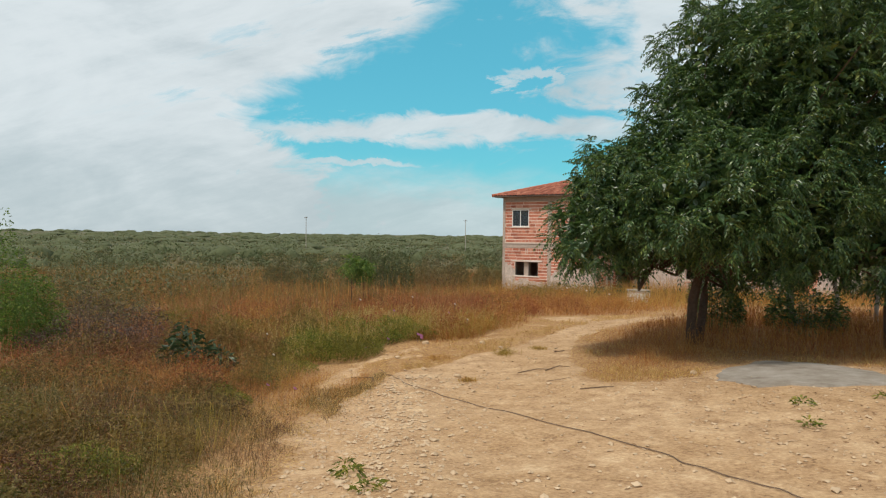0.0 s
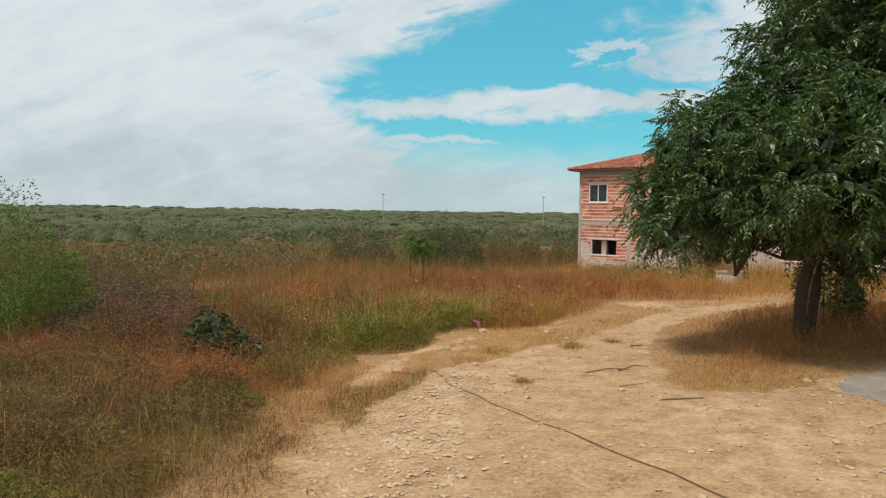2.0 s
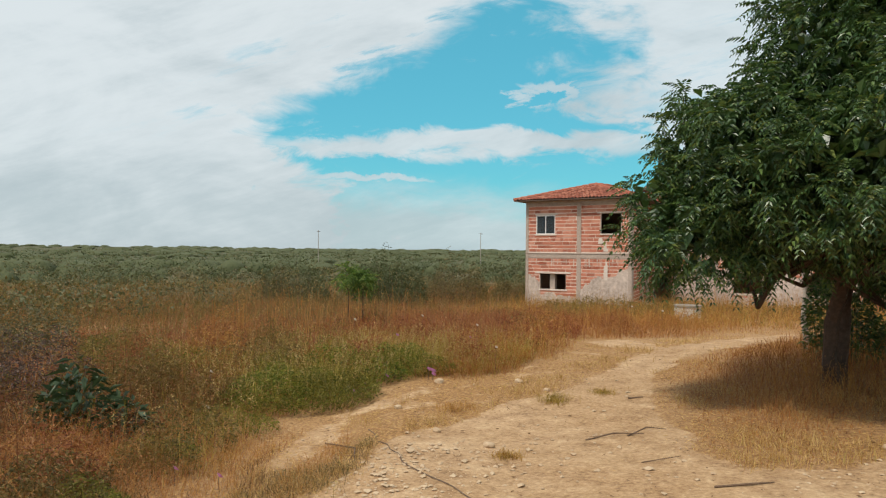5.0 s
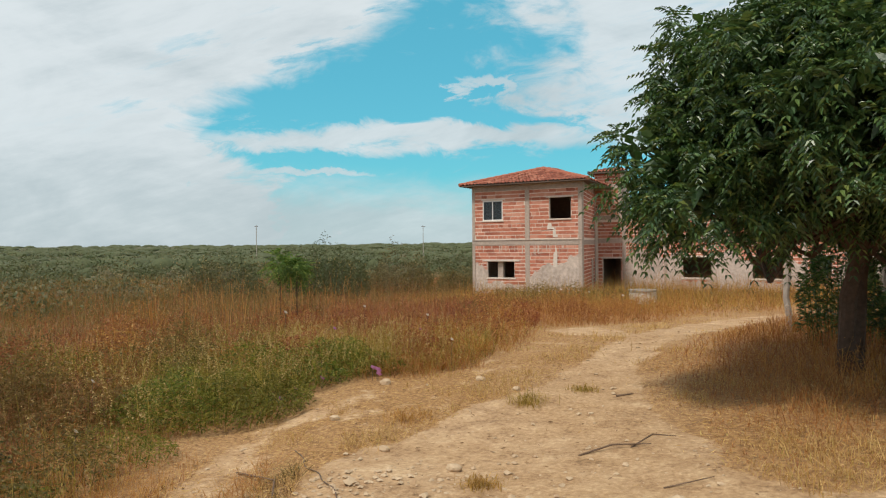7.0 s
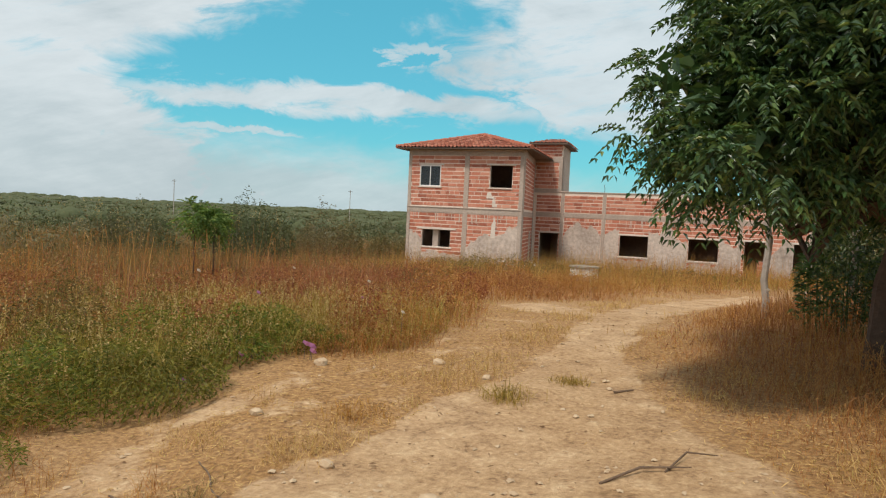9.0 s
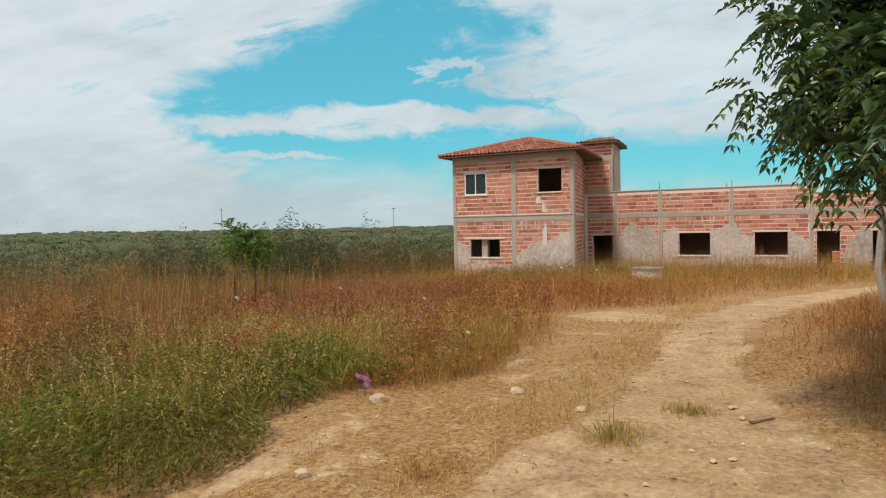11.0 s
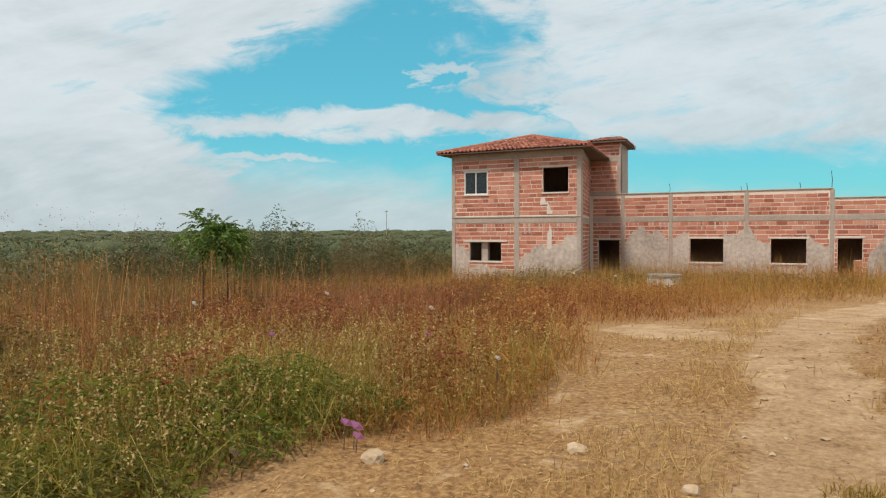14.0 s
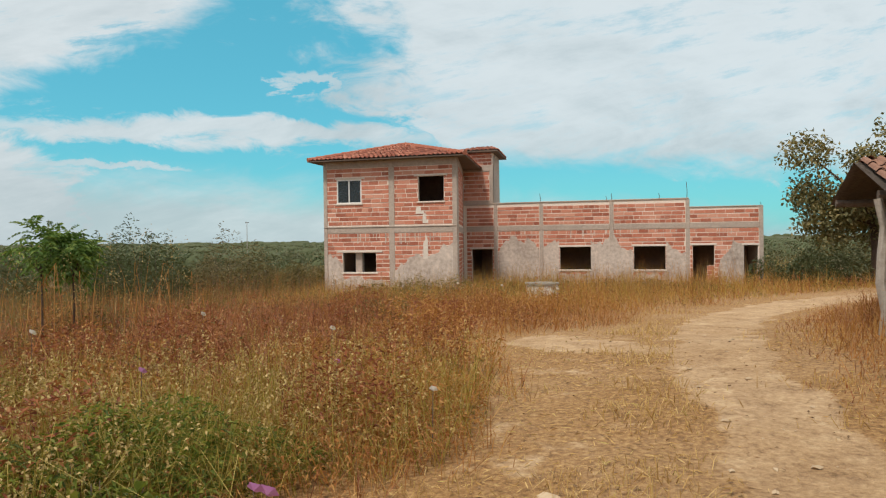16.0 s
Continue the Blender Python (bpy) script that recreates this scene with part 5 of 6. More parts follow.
for x, y, h, r in ((-5.6, 12.15, 0.16, 0.22), (-5.2, 12.9, 0.1, 0.16), (-4.9, 9.6, 0.1, 0.15), (-6.6, 11.2, 0.12, 0.3)):
    k = 260
    blades("grass_tuft", x + rng.normal(0, r * 0.5, k), y + rng.normal(0, r * 0.5, k), rng.uniform(0.5, 1.2, k) * h, np.full(k, 0.006), M_YELLOWGREEN, 1.3, "dry yellow green tuft of grass on the track", "grass tuft")


def build_green_blades():
    n = 15000
    x, y = -9.9 + rng.normal(0, 1.9, n), 13.0 + rng.normal(0, 2.0, n)
    ok = (field_depth(x, y) > 0.1) & (walk_distance(x, y) > 1.0) & (waves(x * 0.8, y * 0.9) > -0.45)
    x, y = x[ok], y[ok]
    blades("green_grass", x, y, rng.uniform(0.2, 0.7, len(x)) * (0.8 + 0.4 * waves(x * 1.9, y * 1.7)), 0.0038 + 0.0004 * walk_distance(x, y), M_BLADE, 1.1, "arching yellow green grass among weeds", "grass", arch=0.9)
    n = 6000
    s, r = rng.uniform(1.0, 13, n), -rng.uniform(1.5, 9, n)
    x, y = 1.134 - 0.604 * s + 0.797 * r, -0.153 + 0.797 * s + 0.604 * r
    ok = (waves(x * 0.7 + 1, y * 0.8) > 0.0) & (field_depth(x, y) > 0.0)
    x, y = x[ok], y[ok]
    blades("verge_grass", x, y, rng.uniform(0.2, 0.6, len(x)), 0.0038 + 0.0004 * walk_distance(x, y), M_BLADE, 1.1, "yellow green grass in the verge", "grass", arch=0.9)


build_green_blades()


def build_spikes():
    """Slender seed spikes that stand out of the weeds."""
    n = 1500
    x, y = -9.0 + rng.normal(0, 1.5, n), 12.6 + rng.normal(0, 1.9, n)
    ok = (field_depth(x, y) > 0.15) & (walk_distance(x, y) > 1.2)
    x, y = x[ok], y[ok]
    h = rng.uniform(0.4, 0.85, len(x))
    tips = blades("seed_spikes", x, y, h, np.full(len(x), 0.006), M_BLADE, 0.4, "slender stalks with seed spikes over the weeds", "seed stalks")
    k = 14
    z0 = land(x, y)
    t = np.tile(np.linspace(0.55, 1.0, k), len(x))
    base = np.repeat(np.stack([x, y, z0], -1), k, 0)
    p = base + (np.repeat(tips, k, 0) - base) * (t ** 1.3)[:, None] * np.array([1, 1, 0]) + (np.repeat(tips, k, 0) - base) * t[:, None] * np.array([0, 0, 1])
    ob = leaf_mesh("spike_seeds", p, unit(len(p)) + np.array([0, 0, 0.5]), np.full(len(p), 0.028), np.full(len(p), 0.016), M_STRAW)
    tagged(ob, "pale yellow seeds along weed stalks", "seeds", kind="stuff")


build_spikes()


# ---- trees ----
def frond_leaves(tip, out, n_fronds, length, pairs=6):
    """Drooping feather leaves round the twig tips: positions and directions of their leaflets."""
    n = len(tip) * n_fronds
    base = np.repeat(tip, n_fronds, 0)
    d = np.repeat(out, n_fronds, 0) * 0.55 + unit(n) * 0.85
    d /= np.linalg.norm(d, axis=1, keepdims=True)
    ln = length * rng.uniform(0.7, 1.25, n)
    sd = np.cross(d, np.array([0, 0, 1.0]))
    sd /= np.maximum(np.linalg.norm(sd, axis=1, keepdims=True), 1e-6)
    P, Q, S = [], [], []
    for i in range(pairs):
        t = 0.18 + 0.82 * i / (pairs - 1)
        mid = base + d * (ln * t)[:, None] - np.array([0, 0, 1.0]) * (ln * 0.42 * t * t)[:, None]
        for sg in (-1, 1):
            P.append(mid)
            Q.append(sd * sg * 0.9 + d * 0.55 - np.array([0, 0, 0.25]))
            S.append(ln * 0.30 * (1 - 0.45 * abs(t - 0.45)))
    return np.concatenate(P), np.concatenate(Q), np.concatenate(S)


def feather_tree(label, base, stems, limbs, blobs, n_tips, frond=0.30, fronds=7):
    """A tree: stems and limbs as tapering tubes, a crown of feather leaves on twig tips in uneven lobes."""
    tree = tagged(new("tree"), label, "tree")
    for pts, radii in stems:
        part("trunk", tube_bm([tuple(Vector(base) + Vector(p)) for p in pts], radii, 12, 0.35), M_BARK, tree)
    for pts, radii in limbs:
        part("limb", tube_bm([tuple(Vector(base) + Vector(p)) for p in pts], radii, 8, 0.2), M_BARK, tree)
    vol = np.array([b[1][0] * b[1][1] + b[1][0] * b[1][2] for b in blobs])
    tips, outs = [], []
    for (c, rad), share in zip(blobs, vol / vol.sum()):
        n = int(n_tips * share)
        u = unit(n)
        k = rng.uniform(0.50, 1.0, n) ** 0.45
        bump_ = 1 + 0.12 * np.sin(u[:, 0] * 7 + c[0] * 3) * np.sin(u[:, 2] * 6 + c[1]) + 0.08 * np.sin(u[:, 1] * 13)
        tips.append(np.array(base) + np.array(c) + u * np.array(rad) * (k * bump_)[:, None])
        outs.append(u * np.array([1, 1, 0.6]) + np.array([0, 0, -0.1]))
    tips, outs = np.concatenate(tips), np.concatenate(outs)
    P, Q, S = frond_leaves(tips, outs, fronds, frond)
    leaf_mesh("crown", P, Q, S, S * 0.40, M_NEEM, tree, 0.3)
    # leaves deep inside the crown
    inner = []
    for (c, rad), share in zip(blobs, vol / vol.sum()):
        n = int(9000 * share)
        inner.append(np.array(base) + np.array(c) + unit(n) * np.array(rad) * (0.72 * rng.uniform(0, 1, n) ** 0.4)[:, None])
    inner = np.concatenate(inner)
    leaf_mesh("inner_leaves", inner, unit(len(inner)), rng.uniform(0.14, 0.26, len(inner)), rng.uniform(0.08, 0.14, len(inner)), M_NEEM, tree, 0.2)
    # twigs inside the crown
    bm = bmesh.new()
    for i in range(0, len(tips), max(1, len(tips) // 70)):
        t = Vector(tips[i])
        c = Vector(base) + Vector(blobs[i % len(blobs)][0]) * 0.55
        c.z = min(c.z, t.z)
        tube_bm([c, c.lerp(t, 0.5) + Vector((0, 0, 0.1)), t], [0.03, 0.018, 0.006], 5, 0, bm)
    tagged(part("twigs", bm, M_BARK, tree), kind="stuff")
    return tree


T1 = (-2.45, 14.35, float(land(-2.45, 14.35)) - 0.05)
feather_tree("dense dark green feathery tree with a forked trunk beside the track", T1,
             [([(0, 0, 0), (-0.03, -0.02, 0.45), (-0.01, 0, 0.95), (0.12, -0.05, 1.5), (0.22, -0.2, 2.3)], [0.15, 0.10, 0.088, 0.085, 0.075]),
              ([(0.05, 0.12, 0), (0.09, 0.32, 0.5), (0.12, 0.40, 1.0), (0.24, 0.2, 1.6), (0.42, -0.2, 2.3)], [0.12, 0.09, 0.082, 0.075, 0.065])],
             [([(0, 0, 1.6), (-0.7, -0.9, 2.1), (-1.4, -1.9, 2.3)], [0.09, 0.06, 0.03]), ([(0.1, -0.2, 2.2), (0.0, -0.9, 3.4), (0.2, -1.2, 4.6)], [0.09, 0.06, 0.03]),
              ([(0.4, -0.2, 2.2), (1.2, -0.5, 2.9), (1.8, -0.6, 3.7)], [0.08, 0.06, 0.03]), ([(0.2, 0, 1.5), (0.8, -1.1, 2.1), (1.2, -1.9, 2.6)], [0.07, 0.05, 0.02])],
             [((0.0, -1.5, 2.9), (1.7, 1.8, 1.25)), ((-1.35, -2.15, 2.15), (0.68, 0.7, 0.6)), ((-0.7, -1.8, 2.9), (1.0, 1.0, 1.1)), ((0.28, -1.15, 4.2), (1.2, 1.25, 1.3)), ((-1.66, -1.95, 2.5), (0.6, 0.6, 0.7)), ((-1.2, -1.6, 3.35), (0.75, 0.7, 0.85)),
              ((0.85, -0.85, 5.5), (1.4, 1.4, 1.35)), ((1.6, -1.0, 3.2), (1.7, 1.6, 1.75)), ((0.5, 0.4, 3.7), (1.7, 1.4, 1.6)), ((0.9, -2.5, 3.0), (1.3, 1.0, 1.0)), ((-0.7, 0.2, 2.6), (1.2, 1.1, 0.8)), ((1.2, 0.6, 2.05), (1.5, 1.2, 0.75)), ((2.1, -0.7, 5.5), (1.9, 1.7, 1.8))],
             2350, 0.28, 7)
T2 = (1.0, 16.0, float(land(1.0, 16.0)) - 0.05)
feather_tree("large dark green tree with heavy limbs behind the yard", T2,
             [([(0, 0, 0), (-0.05, 0, 0.9), (0.05, 0.05, 1.9), (0, 0.1, 2.9)], [0.22, 0.18, 0.16, 0.14])],
             [([(0, 0, 2.4), (-0.9, -0.2, 3.1), (-1.9, -0.4, 3.5)], [0.11, 0.08, 0.04]), ([(0, 0.1, 2.8), (0.9, 0.2, 3.8), (1.6, 0.3, 4.8)], [0.1, 0.07, 0.03])],
             [((0, 0, 4.0), (2.6, 2.3, 2.1)), ((-0.4, -0.6, 2.35), (2.3, 1.8, 1.0)), ((-1.4, -0.6, 5.6), (1.9, 1.7, 1.7)), ((1.6, -0.4, 3.2), (1.9, 1.8, 1.6)), ((-1.3, -0.2, 3.0), (1.5, 1.5, 1.2)), ((0.4, 0.2, 6.6), (2.2, 1.9, 1.5)), ((-0.6, -1.4, 7.4), (1.8, 1.6, 1.2))],
             1150, 0.34, 6)
# dark shrub under the trees
weed_patch("shade_bush", -2.5, 16.6, 0.6, 0.5, 2.4, 3000, 0.08, M_NEEM, "dark leafy bush in the shade beside the trunk", "bush")
weed_patch("shade_bush", -0.7, 17.2, 0.8, 0.6, 1.5, 2200, 0.09, M_NEEM, "dark green bush in the shade behind the trunk", "bush")


def sapling(x, y, h, r, label):
    z = float(land(x, y))
    tr = tagged(new("sapling"), label, "sapling", "pair of saplings")
    part("trunk", tube_bm([(x, y, z - 0.05), (x + 0.02, y, z + h * 0.4), (x - 0.02, y + 0.02, z + h * 0.8)], [0.017, 0.014, 0.009], 7), M_BARK, tr)
    for a in range(5):
        t = a * 1.26
        part("limb", tube_bm([(x, y, z + h * 0.62), (x + math.cos(t) * r * 0.6, y + math.sin(t) * r * 0.6, z + h * 0.85)], [0.012, 0.005], 5), M_BARK, tr)
    n = 20
    u = unit(n)
    tips = np.array((x, y, z + h * 0.83)) + u * np.array((r * 1.3, r * 1.3, h * 0.13)) * rng.uniform(0.4, 1, (n, 1))
    P, Q, S = frond_leaves(tips, u, 6, 0.32, 6)
    leaf_mesh("crown", P, Q, S, S * 0.42, M_SHRUB, tr, 0.3)


sapling(-14.3, 17.3, 1.9, 0.40, "young green feather leaved sapling on a thin stem")
sapling(-14.0, 17.55, 1.8, 0.36, "thin young sapling with a flat green crown")


def leafy_tree(x, y, h, r, label, mat=M_BROWNTREE, n=13000, leaf=0.2):
    z = float(land(x, y))
    tr = tagged(new("tree"), label, "tree")
    part("trunk", tube_bm([(x, y, z - 0.1), (x + 0.1, y, z + h * 0.2), (x - 0.1, y, z + h * 0.45)], [0.2, 0.16, 0.1], 9, 0.3), M_BARK, tr)
    rnd = random.Random(int(x * 10))
    P = []
    for k in range(18):
        a, f = rnd.uniform(0, 6.28), rnd.uniform(0.1, 0.72)
        c = np.array((x + math.cos(a) * r * f, y + math.sin(a) * r * f, z + h * rnd.uniform(0.28, 0.86)))
        rad = r * rnd.uniform(0.26, 0.42)
        part("limb", tube_bm([(x, y, z + h * 0.35), tuple((np.array((x, y, z + h * 0.45)) + c) / 2), tuple(c)], [0.09, 0.05, 0.02], 6), M_BARK, tr)
        u = unit(n // 18)
        P.append(c + u * rad * rng.uniform(0.35, 1.0, (n // 18, 1)) * np.array((1, 1, 0.8)))
    P = np.concatenate(P)
    leaf_mesh("crown", P, unit(len(P)), leaf * rng.uniform(0.6, 1.3, len(P)), leaf * rng.uniform(0.4, 0.8, len(P)), mat, tr, 0.1)


leafy_tree(3.2, 42.5, 7.2, 3.6, "tall thin crowned tree with dusty brown green leaves")
leafy_tree(7.5, 40.0, 6.6, 3.4, "dusty olive tree with gaps in its crown")
leafy_tree(5.0, 47.0, 5.6, 3.0, "olive green tree behind the wing", n=6000)
weed_patch("green_bush", 0.9, 40.6, 1.6, 1.2, 2.0, 4000, 0.14, M_SCRUB, "dark green bush at the corner of the wing", "bush")
weed_patch("green_bush", -1.2, 41.4, 0.7, 0.6, 1.5, 1500, 0.12, M_SCRUB, "dark green bush before the wing's last doorway", "bush")
weed_patch("green_bush", 4.5, 38.0, 2.4, 1.6, 1.9, 5000, 0.15, M_SCRUB, "dense dark green bushes below the trees", "bush")


weed_patch("green_bush", -23.9, 30.6, 2.2, 1.4, 3.3, 4800, 0.13, M_SCRUB, "feathery green thorn bush at the edge of the field", "bush")
weed_patch("green_bush", -27.5, 27.5, 2.0, 1.5, 2.7, 3600, 0.13, M_SCRUB, "dull green bush at the edge of the field", "bush")
weed_patch("dry_bush", -23.4, 36.0, 1.9, 1.5, 3.0, 4000, 0.12, M_GREYSCRUB, "pale grey dry bush beside the house", "bush")
weed_patch("dry_bush", -21.6, 39.5, 1.3, 1.3, 1.7, 2600, 0.12, M_GREYSCRUB, "pale dry bush beside the house wall", "bush")
weed_patch("green_bush", -30.0, 37.0, 3.0, 2.0, 2.3, 4200, 0.15, M_SCRUB, "broad green thorn bush beyond the field", "bush")


# ---- scrub out to the horizon ----
def build_scrub(name, n, near, far, size, leaves, mat, core, label):
    """Bushes out to the horizon: an uneven solid heart each, with leaves about it."""
    t = rng.uniform(0, 1, n)
    a = rng.uniform(-1.05, 0.95, n)
    close = near * np.where(a < -0.30, 0.72, 1.0) * (1 + 0.3 * np.sin(a * 9) * np.sin(a * 4 + 1))
    d = close * (far / close) ** t
    x, y = -3 + d * (-0.56 * np.cos(a) + 0.83 * np.sin(a)), 5 + d * (0.83 * np.cos(a) + 0.56 * np.sin(a))
    s, r = axes(x, y)
    ok = ~house_ground(x, y) & ~((x > -23) & (x < 4) & (y > 8) & (y < 50)) & ((r < 0) | (y > 50))
    x, y, d = x[ok], y[ok], d[ok]
    n = len(x)
    R_ = size * rng.uniform(0.35, 1.0, n) * (1 + d / 450) * np.where(rng.uniform(0, 1, n) > 0.85, 1.7, 1.0)
    H = R_ * rng.uniform(0.6, 1.1, n) * (0.6 + 0.6 * (0.5 + 0.5 * waves(x * 0.045, y * 0.04)))
    R_, H = R_ * (1 + 0.8 * smooth01(d, 110, 220)), H * (1 - 0.35 * smooth01(d, 110, 220))
    H = np.minimum(H, 2.4 + d / 330)
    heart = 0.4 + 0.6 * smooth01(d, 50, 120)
    z = land(x, y)
    # hearts
    nu, nv = 9, 3
    V = np.empty((n, nu * nv + 1, 3))
    for k in range(nv):
        ph = (k / nv) * math.pi / 2
        for q in range(nu):
            th = 2 * math.pi * (q + 0.5 * (k % 2)) / nu
            f = rng.uniform(0.4, 0.75, n) * heart
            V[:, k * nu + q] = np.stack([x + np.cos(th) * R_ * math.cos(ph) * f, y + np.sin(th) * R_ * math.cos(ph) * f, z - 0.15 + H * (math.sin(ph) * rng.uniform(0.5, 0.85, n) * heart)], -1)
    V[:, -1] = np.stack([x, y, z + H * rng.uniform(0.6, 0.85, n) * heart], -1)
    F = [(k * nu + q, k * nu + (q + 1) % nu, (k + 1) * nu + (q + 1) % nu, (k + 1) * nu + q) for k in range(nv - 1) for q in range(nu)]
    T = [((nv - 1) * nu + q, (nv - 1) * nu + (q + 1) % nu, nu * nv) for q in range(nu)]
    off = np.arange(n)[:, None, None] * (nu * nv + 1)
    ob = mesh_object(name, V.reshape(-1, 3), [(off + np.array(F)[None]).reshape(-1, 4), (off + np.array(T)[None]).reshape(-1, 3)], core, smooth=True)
    tagged(ob, label, "scrub", kind="stuff")
    # leaves
    L_ = leaves
    u = unit(n * L_)
    u[:, 2] = np.abs(u[:, 2]) * 1.1 - 0.1
    c = np.repeat(np.stack([x, y, z], -1), L_, 0)
    rad = np.stack([R_, R_, H], -1).repeat(L_, 0)
    P = c + u * rad * (1 - (1 - heart.repeat(L_) * 0.85) * rng.uniform(0, 1, n * L_))[:, None] * rng.uniform(0.85, 1.08, n * L_)[:, None]
    ls = np.clip(0.0027 * d, 0.15, 1.2).repeat(L_) * rng.uniform(0.6, 1.5, n * L_)
    ob = leaf_mesh(name + "_leaves", P, u * 0.7 + unit(n * L_), ls, ls * rng.uniform(0.4, 0.75, n * L_), mat, None, 0.1)
    tagged(ob, "leaves of " + label, "scrub leaves", kind="stuff")


build_scrub("scrub", 900, 40, 150, 1.7, 170, M_SCRUB, M_CORE, "dark green thorny scrub beyond the field")
build_scrub("dry_scrub", 420, 38, 150, 1.4, 140, M_GREYSCRUB, M_DRYCORE, "pale dry scrub among green bushes")
build_scrub("far_scrub", 2600, 130, 900, 2.6, 26, M_SCRUB, M_CORE, "scrubland stretching out to the horizon")
build_scrub("horizon_woods", 1300, 800, 3200, 3.2, 8, M_SCRUB, M_CORE, "low woods along the horizon")


# ---- stones, sticks, flowers ----
def build_stones():
    """Pebbles and gravel on the worn ground."""
    n = 7000
    x, y = scatter(60000, 0.2, 16, 1.3)
    g = bareness(x, y)
    s, r = axes(x, y)
    c, side = track_distance(x, y)
    edge = np.exp(-((c + 0.5) / 0.7) ** 2) * (s < 12) * (side < 0)
    right = (s > 5) & (s < 12) & (r > 3)
    keep = (rng.uniform(0, 1, len(x)) < (0.16 + 0.34 * edge + 0.25 * right) * (g > 0.45)) & in_front(x, y)
    x, y = x[keep][:n], y[keep][:n]
    n = len(x)
    size = 0.008 + 0.030 * rng.uniform(0, 1, n) ** 3.0 + 0.022 * (rng.uniform(0, 1, n) > 0.97)
    octa = np.array([(1, 0, 0), (0, 1, 0), (-1, 0, 0), (0, -1, 0), (0, 0, 0.75), (0, 0, -0.6), (0.62, 0.62, 0.35), (-0.62, 0.62, 0.3), (-0.62, -0.62, 0.35), (0.62, -0.62, 0.3)])
    tri = np.array([(4, 6, 7), (4, 7, 8), (4, 8, 9), (4, 9, 6), (0, 1, 6), (1, 2, 7), (2, 3, 8), (3, 0, 9), (6, 1, 7), (7, 2, 8), (8, 3, 9), (9, 0, 6), (5, 1, 0), (5, 2, 1), (5, 3, 2), (5, 0, 3)])
    V = octa[None] * rng.uniform(0.6, 1.25, (n, 10, 1)) * size[:, None, None]
    a = rng.uniform(0, 6.28, n)
    ca, sa = np.cos(a)[:, None], np.sin(a)[:, None]
    V = np.stack([V[..., 0] * ca - V[..., 1] * sa * 0.8, V[..., 0] * sa + V[..., 1] * ca * 0.8, V[..., 2] * 0.75], -1)
    V += np.stack([x, y, land(x, y) + size * 0.15], -1)[:, None]
    ob = mesh_object("gravel", V.reshape(-1, 3), (np.arange(n)[:, None, None] * 10 + tri[None]).reshape(-1, 3), M_STONE)
    tagged(ob, "loose tan gravel and pebbles on the dirt", "gravel", kind="stuff")


build_stones()


def rock(x, y, size, label):
    bm = bmesh.new()
    bmesh.ops.create_icosphere(bm, subdivisions=2, radius=1)
    for v in bm.verts:
        v.co *= 1 + 0.35 * noise.noise(v.co * 1.3 + Vector((x, y, 0)))
        v.co = Vector((v.co.x * size, v.co.y * size * 0.75, v.co.z * size * 0.6))
    me = bpy.data.meshes.new("rock")
    bm.to_mesh(me)
    bm.free()
    me.materials.append(M_STONE)
    ob = tagged(new("rock", me), label, "rock", "rocks on the worn ground")
    ob.location = (x, y, float(land(x, y)) + size * 0.3)


rock(-7.9, 12.6, 0.085, "pale cream rock at the edge of the grass")
rock(-6.75, 13.2, 0.07, "tan rock on the worn ground")
rock(-7.3, 10.8, 0.06, "small tan rock in thin grass")
rock(-1.67, 11.3, 0.06, "small pale stone beside the grass")
rock(-5.3, 9.9, 0.07, "rounded tan stone on the dirt")
rock(-6.15, 10.1, 0.055, "pale stone lying in the dirt")
rock(-6.0, 12.7, 0.05, "flat pale stone on the track")


def stick(pts, r, label):
    bm = tube_bm([(x, y, float(land(x, y)) + r * 0.5 + h) for x, y, h in pts], [r * 0.65] * (len(pts) - 1) + [r * 0.3], 6, 0.3)
    me = bpy.data.meshes.new("stick")
    bm.to_mesh(me)
    bm.free()
    me.materials.append(M_STICK)
    tagged(new("stick", me), label, "stick", "sticks on the dirt")


stick([(-4.45, 10.55, 0), (-4.25, 10.85, 0.03), (-3.95, 11.0, 0.01)], 0.014, "crooked dry stick lying on the track")
stick([(-4.1, 10.9, 0), (-4.0, 11.25, 0.04), (-3.8, 11.3, 0.02)], 0.011, "thin forked twig lying on the track")
stick([(-2.8, 9.35, 0), (-2.55, 9.5, 0.01), (-2.4, 9.65, 0)], 0.014, "short dark stick in the dirt")
stick([(-4.75, 12.7, 0), (-4.6, 12.85, 0.0)], 0.02, "short broken branch on the track")
stick([(-3.6, 9.9, 0.0), (-3.3, 10.15, 0.02)], 0.011, "dry twig lying on the track")
stick([(-7.2, 9.3, 0.0), (-6.5, 9.05, 0.05), (-6.1, 8.6, 0.01)], 0.013, "thin bent branch beside the thin grass")


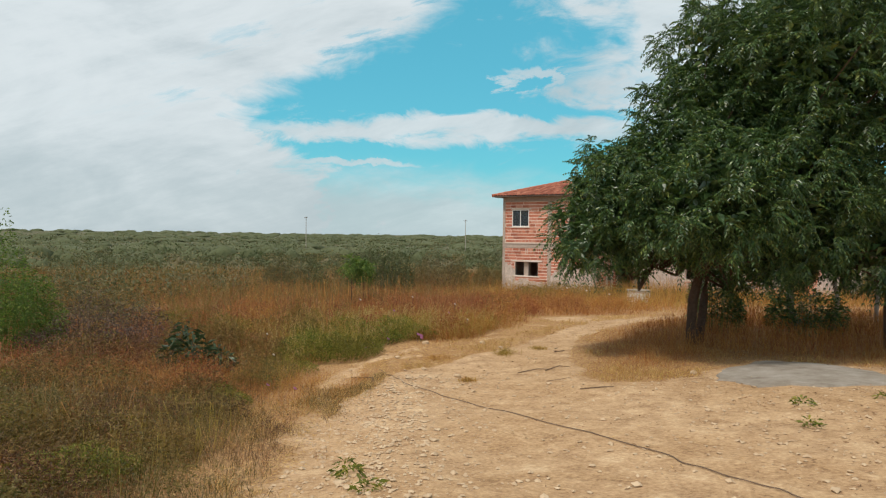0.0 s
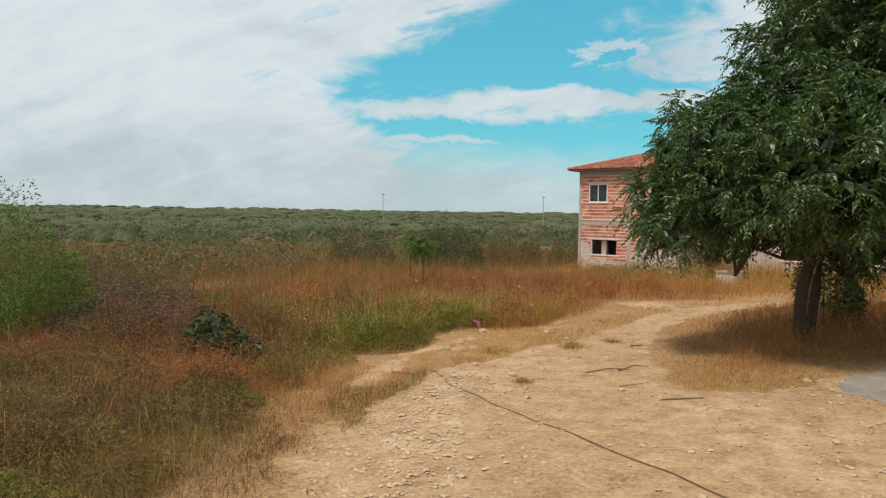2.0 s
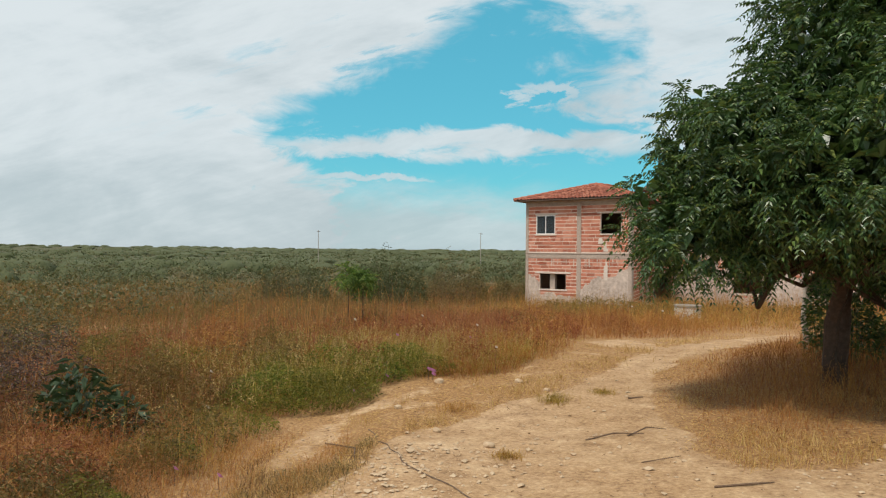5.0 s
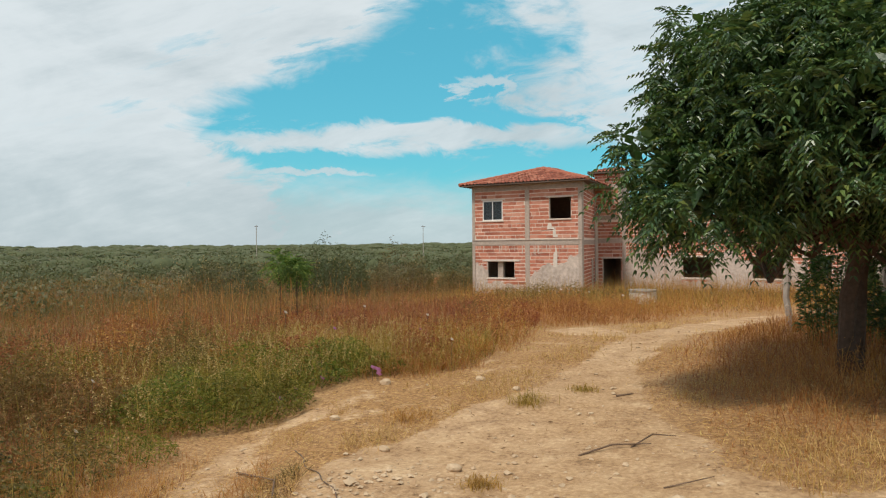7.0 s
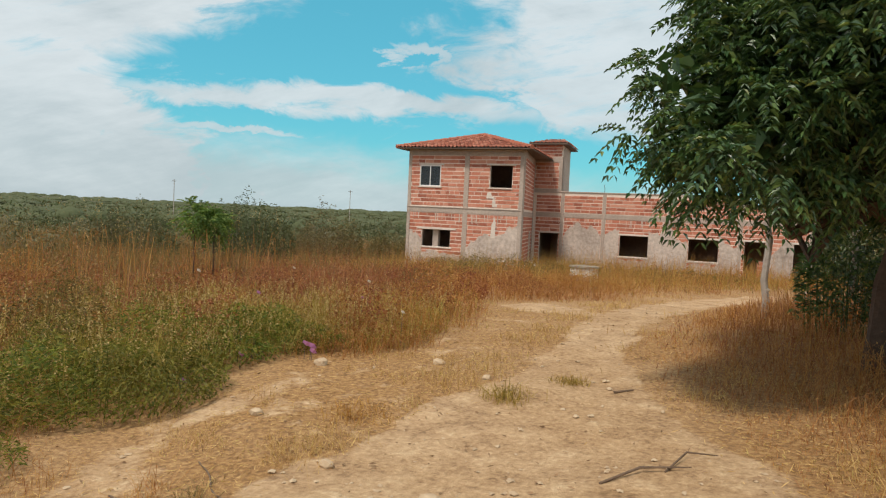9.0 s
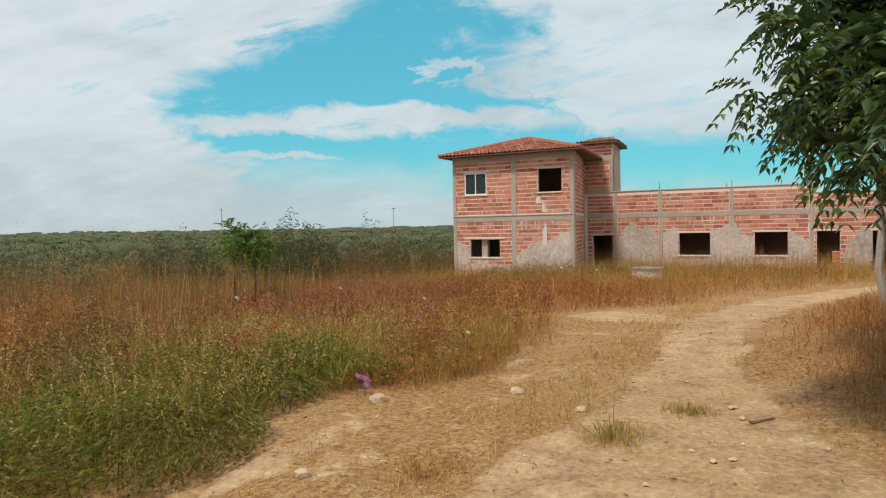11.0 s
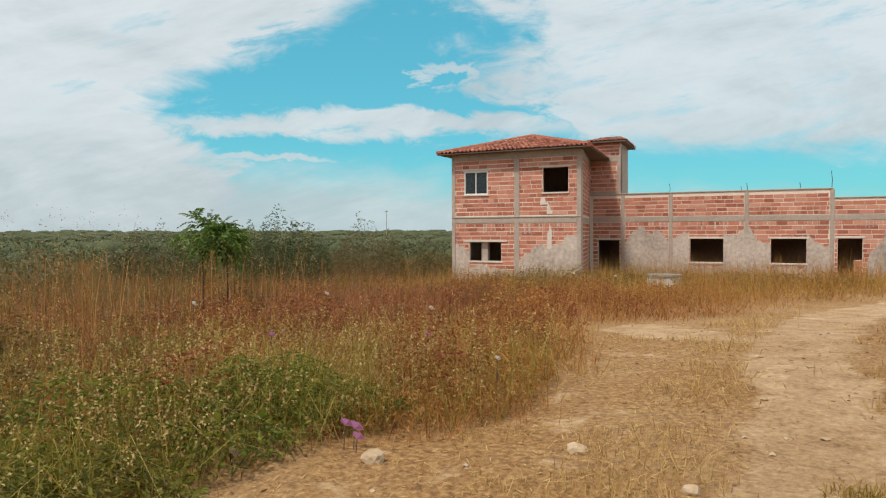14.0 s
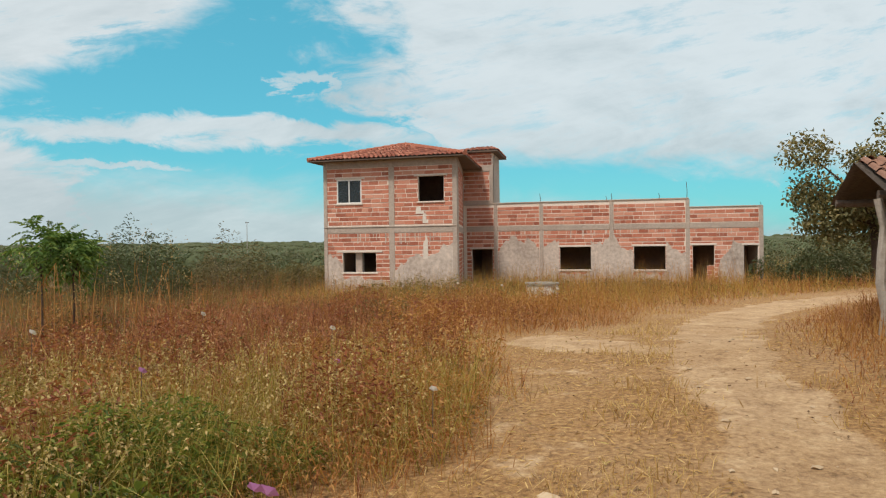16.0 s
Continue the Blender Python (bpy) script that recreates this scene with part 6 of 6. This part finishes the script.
def build_litter():
    """Dry fallen leaves under and before the trees."""
    n = 14000
    x, y = rng.uniform(-8.5, 6, n), rng.uniform(4.5, 19, n)
    s, r = axes(x, y)
    keep = (s > 4.5) & (rng.uniform(0, 1, n) < np.where((y < 13.5) & (x > -4.5), 0.15 + 0.85 * smooth01(r, 2.5, 5.5), 0.35)) & (field_depth(x, y) < 0) & (walk_distance(x, y) > 0.5)
    x, y = x[keep], y[keep]
    p = np.stack([x, y, land(x, y) + 0.012], -1)
    d = unit(len(x)) * np.array([1, 1, 0.15])
    ob = leaf_mesh("leaf_litter", p, d, rng.uniform(0.02, 0.06, len(x)), rng.uniform(0.008, 0.02, len(x)), M_LITTER, None, 0.0)
    tagged(ob, "dry brown fallen leaves on the dirt", "leaf litter", kind="stuff")


build_litter()


def flower(x, y, h, r, mat, label):
    z = float(land(x, y))
    f = tagged(new("flower"), label, "flower", "wild flowers")
    part("stem", tube_bm([(x, y, z), (x + 0.01, y, z + h)], [0.004, 0.003], 5), M_TWIG, f)
    bm = bmesh.new()
    c = Vector((x + 0.01, y, z + h))
    m = Matrix.Rotation(-0.9, 4, "X")
    mid = bm.verts.new(c)
    ring = []
    for k in range(10):
        a = k * math.pi / 5
        ring.append(bm.verts.new(c + m @ Vector((math.cos(a) * r * (1 if k % 2 else 0.8), math.sin(a) * r * (1 if k % 2 else 0.8), r * 0.45))))
    for k in range(10):
        bm.faces.new((mid, ring[k], ring[(k + 1) % 10]))
    part("petals", bm, mat, f)


for x, y, h, r in ((-8.14, 12.74, 0.14, 0.06), (-8.08, 12.68, 0.10, 0.05), (-8.19, 12.70, 0.17, 0.05), (-8.55, 12.05, 0.14, 0.045), (-8.62, 11.6, 0.12, 0.04), (-8.5, 11.2, 0.12, 0.045), (-6.78, 7.48, 0.12, 0.04), (-7.2, 7.3, 0.16, 0.035), (-9.6, 13.6, 0.55, 0.035), (-8.6, 14.6, 0.5, 0.03)):
    flower(x, y, h, r, M_PETAL_V, "violet trumpet flower on a creeping vine")
for x, y, h, r in ((-8.5, 8.6, 0.4, 0.03), (-9.8, 9.6, 0.5, 0.03), (-11.5, 14.5, 0.7, 0.04), (-9.2, 15.8, 0.6, 0.035), (-7.6, 13.9, 0.45, 0.03), (-10.8, 16.0, 0.7, 0.035), (-2.9, 18.0, 0.5, 0.035), (-3.4, 18.6, 0.5, 0.035), (-8.0, 24.5, 0.6, 0.04), (-9.5, 26.0, 0.65, 0.04), (-11.0, 27.5, 0.7, 0.045)):
    flower(x, y, h, r, M_PETAL_W, "pale white wild flower among dry grass")
weed_patch("yellowed_plant", -8.55, 12.2, 0.05, 0.05, 0.26, 2, 0.12, M_YELLOWLEAF, "single yellowed leaf on a green vine", "leaf", stems=False)


def utility_pole(x, y, h):
    z = float(land(x, y))
    p = tagged(new("utility_pole"), "pale concrete utility pole far off in the scrub", "pole", "line of poles")
    part("pole", tube_bm([(x, y, z), (x, y, z + h)], [0.13, 0.08], 8), M_GREYWOOD, p)
    part("crossarm", box_bm((x - 0.7, y - 0.06, z + h - 0.5), (x + 0.7, y + 0.06, z + h - 0.35)), M_DARKWOOD, p)


utility_pole(-150, 150, 11)
utility_pole(-118, 190, 11)
utility_pole(-84, 205, 11)
